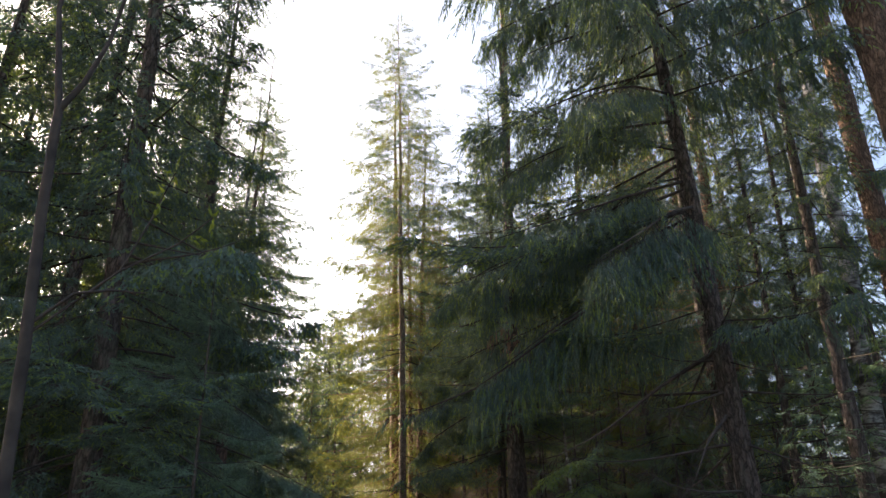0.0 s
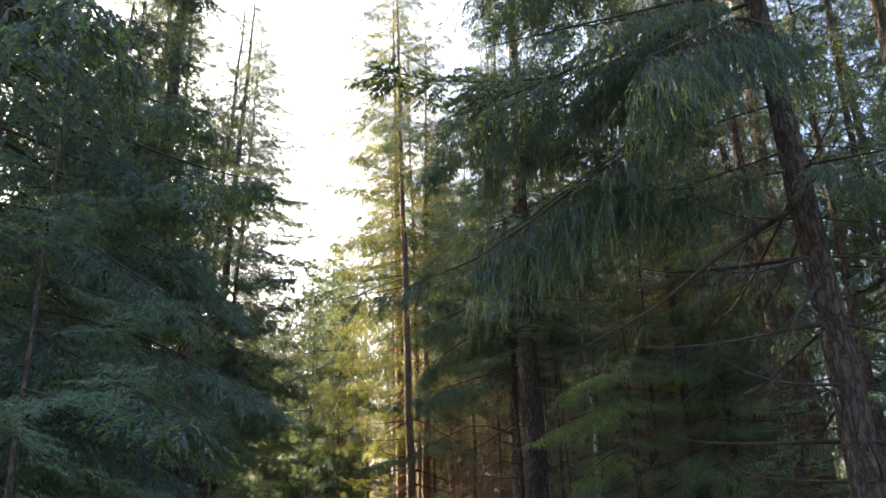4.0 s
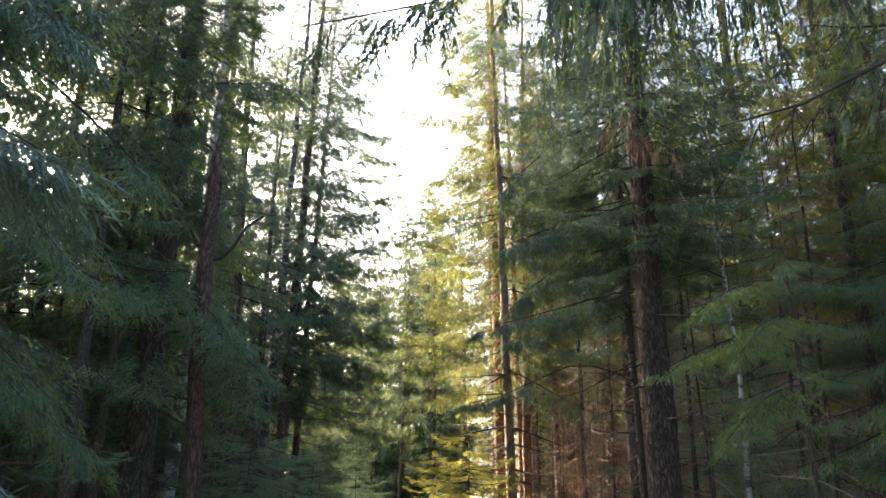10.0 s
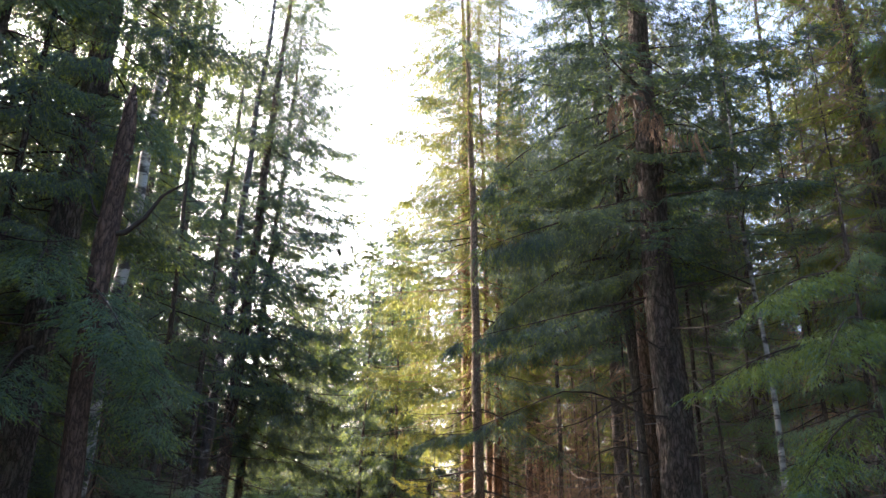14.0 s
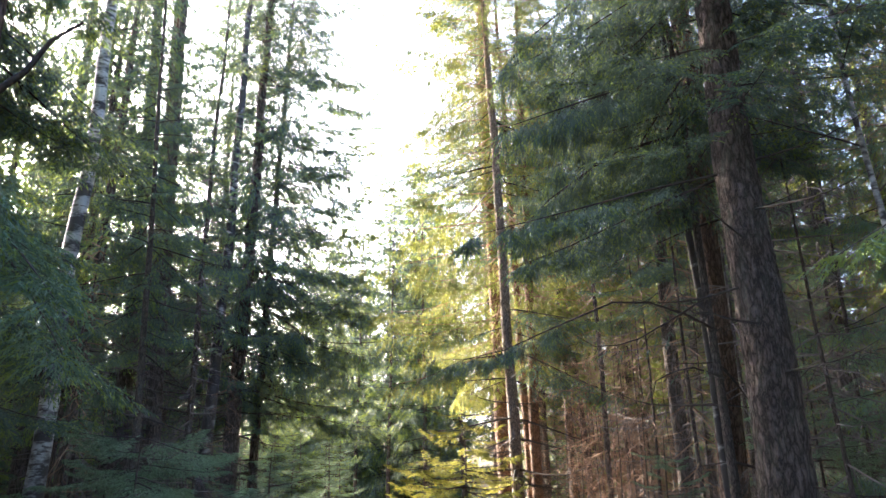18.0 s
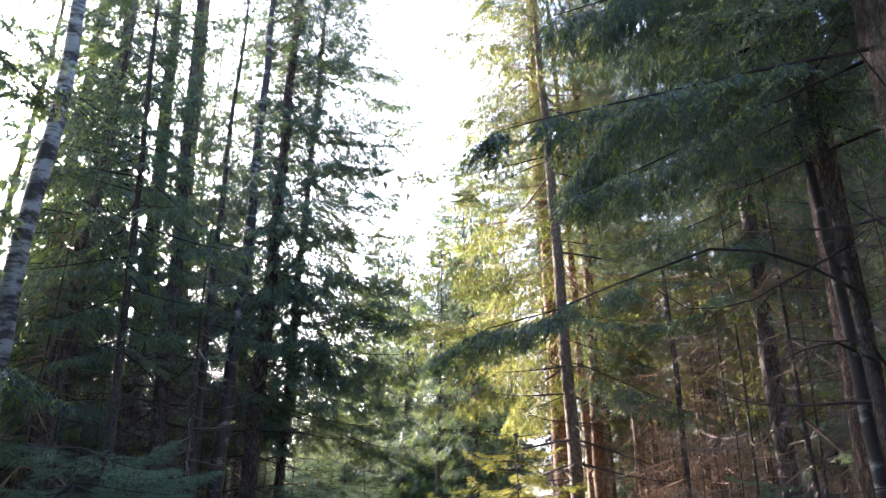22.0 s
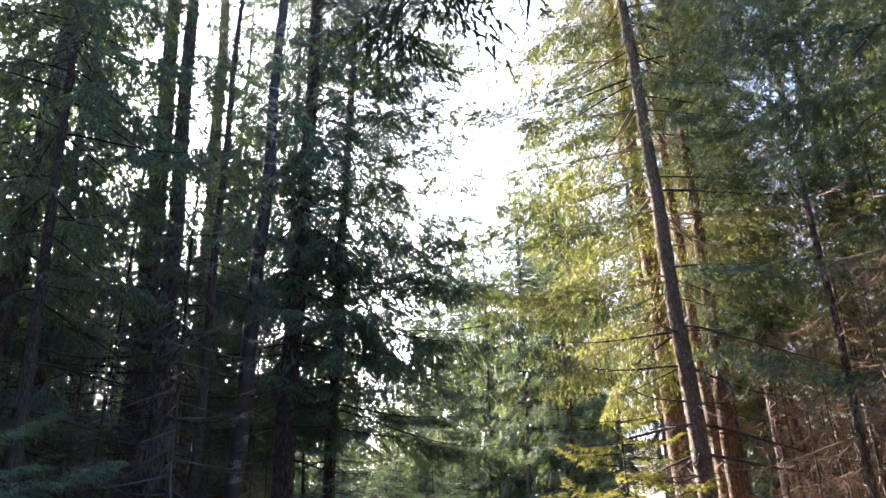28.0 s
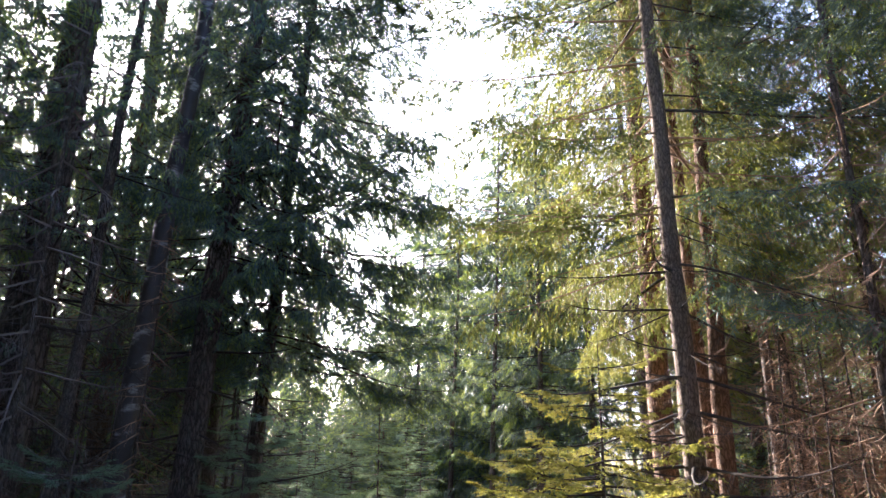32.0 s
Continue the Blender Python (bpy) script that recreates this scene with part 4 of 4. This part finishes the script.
for tip in ((0.28, 0, 3.6), (0.5, 0, 3.35), (0.2, 0.02, 3.35), (0.4, 0, 3.25), (0.24, 0, 3.48)):
    b = Build()
    needles(b, np.repeat([tip], 3, 0), unit(rl.normal(0, 1, (3, 3)) + np.array([0.2, 0, 0.8])), np.full(3, 0.07), 0.02, 0.05, 0.022, rl)
    part("leaf_cluster", b.mesh("leaf_cluster", [LEAF]), e, label="small fresh grey-green leaves")

# ---- young spruces under the edge ----
for x, y, h, r, sd in ((-4.9, 20.0, 2.9, 1.2, 502), (-3.8, 22.4, 2.4, 1.1, 503), (-2.6, 11.2, 2.4, 1.0, 504), (-2.2, 9.0, 1.9, 0.9, 505),
                       (-4.4, 26.0, 3.2, 1.2, 508), (-3.9, 29.5, 3.8, 1.3, 509), (4.4, 19.0, 4.2, 1.3, 510), (2.9, 20.6, 2.6, 1.0, 511)):
    spruce(x, y, h, 0.05, base=0.35, reach=r, step=0.27, per=5, seed=sd, live=YOUNG, bark=BARK_THIN, name="young_spruce",
           label="young green spruce with flat spreading boughs", dead_per=0, dead_from=9, group="young spruces under the trees")

spruce(-3.55, 18.1, 2.75, 0.06, base=0.3, reach=2.0, step=0.2, per=6, seed=501, live=YOUNG, bark=BARK_THIN, name="young_spruce", point=0.5, full=0.9,
       label="broad flat-topped young spruce, bright blue-green", dead_per=0, dead_from=9, group="young spruces under the trees")

# ---- the forest behind ----
rng = np.random.default_rng(17)
MID = [plain_tree("spruce_tree", 20, 0.24, crown_mesh(20, 2.2 + 0.8 * k, 2.2, 0.46, 5, 600 + k, 8, 5, 0.13, 0.19, 0.030), "dark green spruce in the dense stand", seed=600 + k) for k in range(4)]
TALL = [plain_tree("spruce_tree", 20, 0.24, crown_mesh(20, 3.4 + k, 1.9, 0.56, 5, 590 + k, 12, 6, 0.085, 0.11, 0.021, comb=(0.5, 1.1), hang=1.5, point=0.55), "tall dark spruce with hanging twigs behind the edge", seed=590 + k, sides=12) for k in range(3)]
NEAR = [plain_tree("spruce_tree", 13, 0.2, crown_mesh(13, 2.2 + 0.8 * k, 1.9, 0.68, 5, 580 + k, 13, 5, 0.08, 0.105, 0.018, comb=(0.5, 1.1), hang=1.4), "half-grown dark spruce with hanging twigs", seed=580 + k, sides=12) for k in range(3)]
LIT = [plain_tree("spruce_tree", 19, 0.20, crown_mesh(19, 4.0 + k, 2.1, 0.48, 5, 620 + k, 9, 5, 0.13, 0.17, 0.026, [NEEDLE_SUNTINT, DRY], 0.8), "slim spruce with needles tinted yellow-green as if sunlit", seed=620 + k) for k in range(3)]
# GOLD: two crowns carry the sun in their needle colour, the third is plain.
GOLD = [plain_tree("spruce_tree", 23, 0.24, crown_mesh(23, 4.0 + k, 2.0, 0.5, 5, 630 + k, 12, 6, 0.08, 0.10, 0.018, [(NEEDLE_SUNTINT, NEEDLE_SUNTINT, NEEDLE)[k], DRY], 0.8, hang=1.5, point=0.55, comb=(0.5, 1.1)), "tall spruce with fine sunlit needles and dry twigs", seed=630 + k) for k in range(3)]
DENSE = [plain_tree("spruce_tree", 13, 0.18, crown_mesh(13, 0.4, 3.0, 0.36, 6, 640 + k, 13, 7, 0.1, 0.12, 0.022, point=0.8, comb=(0.6, 1.1)), "dense conical green spruce reaching to the ground", seed=640 + k) for k in range(3)]
LOW = [plain_tree("young_spruce", 7.5, 0.1, crown_mesh(7.5, 0.3, 2.0, 0.34, 5, 650 + k, 9, 5, 0.11, 0.15, 0.026, point=0.8), "half-grown dark spruce in the undergrowth", seed=650 + k) for k in range(3)]
FAR = [plain_tree("far_spruce", 19, 0.26, crown_mesh(19, 1.2 + 1.2 * k, 2.4, 0.72, 5, 660 + k, 5, 2, 0.26, 0.36, 0.085), "distant spruce in the forest edge", seed=660 + k, sides=6) for k in range(3)]
FARPINE = [plain_tree("far_pine", 22, 0.28, crown_mesh(22, 13.0 + k, 2.0, 0.6, 5, 680 + k, 5, 3, 0.22, 0.28, 0.06, [NEEDLE_SUNTINT, DRY], 0.9, full=0.8), "distant pine with a pale reddish trunk", bark=BARK_PINE, seed=680 + k, sides=6) for k in range(2)]
POLE = [plain_tree("dead_pole", 9, 0.075, crown_mesh(9, 0.7, 0.95, 0.36, 3, 700 + k, 8, 2, 1, 1, 1, [DRY, DRY], 0.0, 0.7, 0.013, (0.6, 1.6), 0.35, hang=2.0, sag=(0.1, 1.1), thick=1.4), "thin pole-sized spruce with dry brown twigs", bark=BARK_THIN, seed=700 + k, sides=6) for k in range(4)]
GREYPOLE = [plain_tree("dead_pole", 9, 0.08, crown_mesh(9, 0.7, 1.15, 0.36, 3, 740 + k, 9, 3, 1, 1, 1, [GREY, GREY], 0.0, 0.7, 0.013, (0.8, 1.8), 0.35, hang=2.4, sag=(0.1, 1.0), thick=1.0), "thin shaded spruce pole hung with grey dead twigs", bark=BARK_THIN, seed=740 + k, sides=6) for k in range(3)]
BUSH = [plain_tree("young_spruce", 4.6, 0.05, crown_mesh(4.6, 0.2, 1.35, 0.26, 5, 720 + k, 9, 5, 0.05, 0.06, 0.016, [NEEDLE_YOUNG, TWIG], comb=(0.0, 0.4), point=0.95), "bushy young spruce in the undergrowth", bark=BARK_THIN, seed=720 + k, sides=6) for k in range(3)]

taken = [(-3.2, 16.4), (-4.6, 17.2), (-4.2, 18.4), (-2.9, 15.4), (-5.2, 16.2)] + [(o.location[0], o.location[1]) for o in scene.objects if o.type == "EMPTY" and o.parent is None and o.location.length > 1]


def track(y):
    """The middle of the open lane at y."""
    return float(np.interp(y, [-10, 14, 20, 27, 40, 60], [0.3, 0.5, -0.4, -2.4, -6.0, -12.0]))


def spots(n, xr, yr, apart, lane=2.6, ok=lambda x, y: True):
    out, tries = [], 0
    while len(out) < n and tries < n * 60:
        tries += 1
        x, y = rng.uniform(*xr), rng.uniform(*yr)
        if abs(x - track(y)) < lane or not ok(x, y):
            continue
        if any((x - p) ** 2 + (y - q) ** 2 < apart ** 2 for p, q in taken):
            continue
        out.append((x, y))
        taken.append((x, y))
    return out


def sunlane(x, y):
    """True outside the open strip through which the low sun reaches the group ahead."""
    c = 0.695 * x + 0.719 * y
    return not (18.2 < c < 24.8 and x < -0.5)


scatter(DENSE, [(-1.0, 39.4), (0.6, 38.0), (1.9, 36.8), (-2.6, 41.0), (-4.4, 42.7), (-6.2, 44.6), (-8.4, 46.8), (-3.2, 46.0)], rng, 1.1, 1.35, "dense spruces closing the lane")
scatter(NEAR, [(6.6, 11.6), (5.3, 25.6), (7.9, 14.0), (8.2, 22.0),
               (-8.6, 29.6), (-12.4, 28.4), (-12.6, 32.0)], rng, 0.85, 1.1)
scatter(TALL, [(-7.2, 22.2), (-7.4, 20.2), (-8.8, 21.0), (-10.6, 24.2), (-9.6, 18.2), (-6.5, 21.5), (-7.7, 23.6), (-7.4, 30.2)], rng, 0.8, 1.0)
scatter([copy_thing(p, Matrix()) for p in TALL], [(-6.3, 15.8), (-6.6, 12.6), (-6.0, 9.4), (-8.4, 13.8), (-7.8, 10.6), (-6.8, 7.0), (-9.4, 8.6), (-10.0, 12.0), (-5.5, 11.7), (-6.9, 14.2)], rng, 0.78, 0.95)
scatter([copy_thing(TALL[k], Matrix()) for k in range(3)], [(-5.9, 17.2), (-6.6, 18.7), (-5.3, 16.4), (-6.9, 16.2)], rng, 0.6, 0.75)
scatter([copy_thing(p, Matrix()) for p in TALL], [(-2.2, 37.7), (-0.7, 37.3), (-3.8, 38.9), (0.5, 36.9), (-5.4, 40.6)], rng, 0.7, 0.82, "dense spruces closing the lane")
right = lambda x, y: x > track(y)
scatter(MID, spots(16, (9, 18), (-4, 28), 1.8, ok=right), rng, 0.7, 0.92)
scatter(GOLD, [(1.9, 34.0), (0.5, 35.4), (3.3, 32.9), (4.3, 31.2), (5.9, 31.9), (5.0, 34.4), (7.2, 29.8), (3.0, 36.4), (7.6, 34.0), (9.0, 31.6)], rng, 0.85, 1.08)
scatter([copy_thing(p, Matrix()) for p in GOLD], [(6.8, 18.2), (7.3, 14.7), (5.9, 12.4), (8.3, 20.4), (6.0, 16.2)], rng, 0.72, 0.88)
scatter(LIT, [(2.6, 31.6), (5.2, 29.8), (6.6, 33.4)], rng, 0.8, 1.0)
scatter(LIT, spots(26, (2.0, 16), (31, 46), 1.3, ok=right), rng, 0.75, 1.15)
scatter(LIT, spots(10, (4.5, 14), (22, 31), 1.4, ok=right), rng, 0.7, 1.1)
scatter(POLE, spots(40, (2.9, 11), (17, 34), 0.55, 2.2, ok=right), rng, 0.6, 1.15, "thicket of dry poles")
scatter(POLE, spots(26, (2.4, 7), (20, 31), 0.4, 2.2, ok=right), rng, 0.35, 0.7, "thicket of dry poles")
scatter(POLE, spots(36, (1.9, 6.8), (25.5, 33), 0.4, 2.2, ok=right), rng, 0.35, 0.75, "thicket of dry poles")
scatter(GREYPOLE, spots(32, (3.8, 8.5), (16, 28), 0.6, 2.3, ok=right), rng, 0.6, 1.2, "grey dead thicket")
scatter([copy_thing(p, Matrix()) for p in TALL], [(6.8, 16.2), (8.6, 18.0), (7.8, 26.2), (9.6, 14.4), (8.9, 21.6), (9.8, 10.2), (8.8, 12.2)], rng, 0.75, 1.0)
scatter(BUSH, spots(18, (2.8, 14), (2, 34), 0.9, ok=right), rng, 0.6, 1.2)
scatter(LOW, spots(16, (3.5, 16), (31, 44), 1.2, ok=right), rng, 0.7, 1.1)
scatter(LOW, spots(12, (2.4, 9), (32.5, 40), 0.9, ok=right), rng, 0.7, 1.05)
scatter(MID, spots(9, (2.5, 13), (38, 48), 1.4, ok=right), rng, 0.6, 0.8)
scatter(LOW, spots(8, (8, 16), (4, 30), 1.2, ok=right), rng, 0.6, 0.9)
scatter(POLE, spots(36, (2.8, 12), (24, 37), 0.5, 2.2, ok=right), rng, 0.5, 1.0, "thicket of dry poles")
scatter(FAR, spots(20, (6, 34), (44, 60), 1.8, ok=right), rng, 0.7, 1.0, "far forest")
left = lambda x, y: x < track(y) and sunlane(x, y)
scatter(MID, spots(18, (-14, -8), (4, 23), 1.4, 3.6, ok=left), rng, 0.75, 1.0)
scatter(MID, spots(16, (-17, -9), (20, 37), 1.4, 3.6, ok=left), rng, 0.6, 0.9)
scatter(LOW, spots(12, (-16, -8.6), (16, 40), 1.1, 3.4, ok=left), rng, 0.7, 1.15)
scatter(LOW, spots(5, (-11, -7.4), (21, 34), 0.9, 3.4, ok=left), rng, 0.65, 1.0)
scatter(BUSH, spots(26, (-15, -4.6), (28, 46), 0.9, 2.6, ok=lambda x, y: x < track(y)), rng, 0.4, 0.65)
scatter([copy_thing(p, Matrix()) for p in GREYPOLE], spots(34, (-10.5, -4.6), (14, 33), 0.7, 3.2, ok=left), rng, 0.5, 1.0, "grey dead thicket")
scatter(POLE, spots(10, (-10, -4.2), (16, 32), 0.6, 3.0, ok=left), rng, 0.5, 0.9, "thicket of dry poles")
scatter(POLE, spots(30, (-16, -7), (16, 40), 0.7, 3.0, ok=left), rng, 0.55, 0.9, "thicket of dry poles")
scatter(BUSH, spots(24, (-17, -8), (10, 46), 0.9, 3.0, ok=left), rng, 0.6, 1.0)


scatter([copy_thing(p, Matrix()) for p in NEAR], spots(6, (-10.5, -6.8), (14, 22), 1.0, 3.4, ok=left), rng, 0.55, 0.75)
scatter([copy_thing(p, Matrix()) for p in LOW], spots(26, (-13, -6.6), (14, 33), 0.9, 3.4, ok=left), rng, 0.6, 0.95)
scatter([copy_thing(p, Matrix()) for p in GREYPOLE], spots(20, (-12, -6), (17, 33), 0.6, 3.2, ok=left), rng, 0.6, 0.95, "grey dead thicket")


def lane_spots(n, near, far, apart):
    """Spots inside the sun's strip, between two distances from the group ahead."""
    out = []
    for k in range(n * 40):
        d, w = rng.uniform(near, far), rng.uniform(-4.0, 4.5)
        x, y = 1.0 - 0.731 * d + 0.682 * w, 29.0 + 0.682 * d + 0.731 * w
        if len(out) < n and all((x - p) ** 2 + (y - q) ** 2 > apart ** 2 for p, q in taken):
            out.append((x, y))
            taken.append((x, y))
    return out


scatter(BUSH, lane_spots(12, 9, 16, 0.9), rng, 0.7, 1.0)
scatter([copy_thing(p, Matrix()) for p in DENSE], lane_spots(13, 15, 24, 1.3), rng, 0.45, 0.58)
scatter([copy_thing(p, Matrix()) for p in DENSE], lane_spots(14, 24, 34, 1.3), rng, 0.66, 0.78)
scatter([copy_thing(p, Matrix()) for p in DENSE], lane_spots(22, 37, 50, 1.5), rng, 0.88, 1.04)
scatter(FAR, lane_spots(12, 34, 50, 1.2), rng, 0.45, 0.56, "far forest")
scatter(FARPINE, lane_spots(12, 44, 64, 1.4), rng, 0.55, 0.68, "far pines")
scatter(FAR, lane_spots(12, 52, 66, 1.5), rng, 0.7, 0.85, "far forest")
scatter(LOW, spots(18, (-14, -7.6), (23, 37), 1.0, 3.4, ok=left), rng, 0.6, 0.95)
scatter(DENSE, spots(9, (-18, -10), (25, 38), 1.6, 3.4, ok=left), rng, 0.7, 0.9)
scatter(FAR, spots(34, (-44, -18), (-6, 48), 1.8, 3.0, ok=sunlane), rng, 0.5, 0.75, "far forest")
scatter(BUSH, spots(16, (-14, -4.4), (4, 44), 0.8, 3.4, ok=left), rng, 0.4, 0.7)
scatter(FAR, spots(70, (-45, 32), (46, 95), 1.8, 0.0, ok=lambda x, y: (y > 58 or abs(x - track(y)) > 3.5) and (sunlane(x, y) or math.hypot(x - 1, y - 29) > 66)), rng, 0.8, 1.15, "far forest")
scatter(FAR, spots(24, (-75, -6), (60, 115), 2.0, 0.0, ok=lambda x, y: math.hypot(x - 1, y - 29) > 66), rng, 0.7, 0.9, "far forest")
scatter(FAR, spots(56, (-36, -8), (41, 72), 1.5, 1.0, ok=sunlane), rng, 0.5, 0.8, "far forest")
scatter(FARPINE, spots(24, (-30, 14), (50, 75), 1.8, 1.0, ok=sunlane), rng, 0.8, 1.1, "far pines")
scatter(FAR, spots(20, (-80, -45), (-20, 70), 2.5), rng, 0.75, 1.0, "far forest")
scatter(FAR, spots(18, (18, 40), (-20, 50), 2.4), rng, 0.8, 1.1, "far forest")
scatter(FAR, spots(18, (-30, 24), (-50, -18), 2.2), rng, 0.6, 0.8, "far forest")
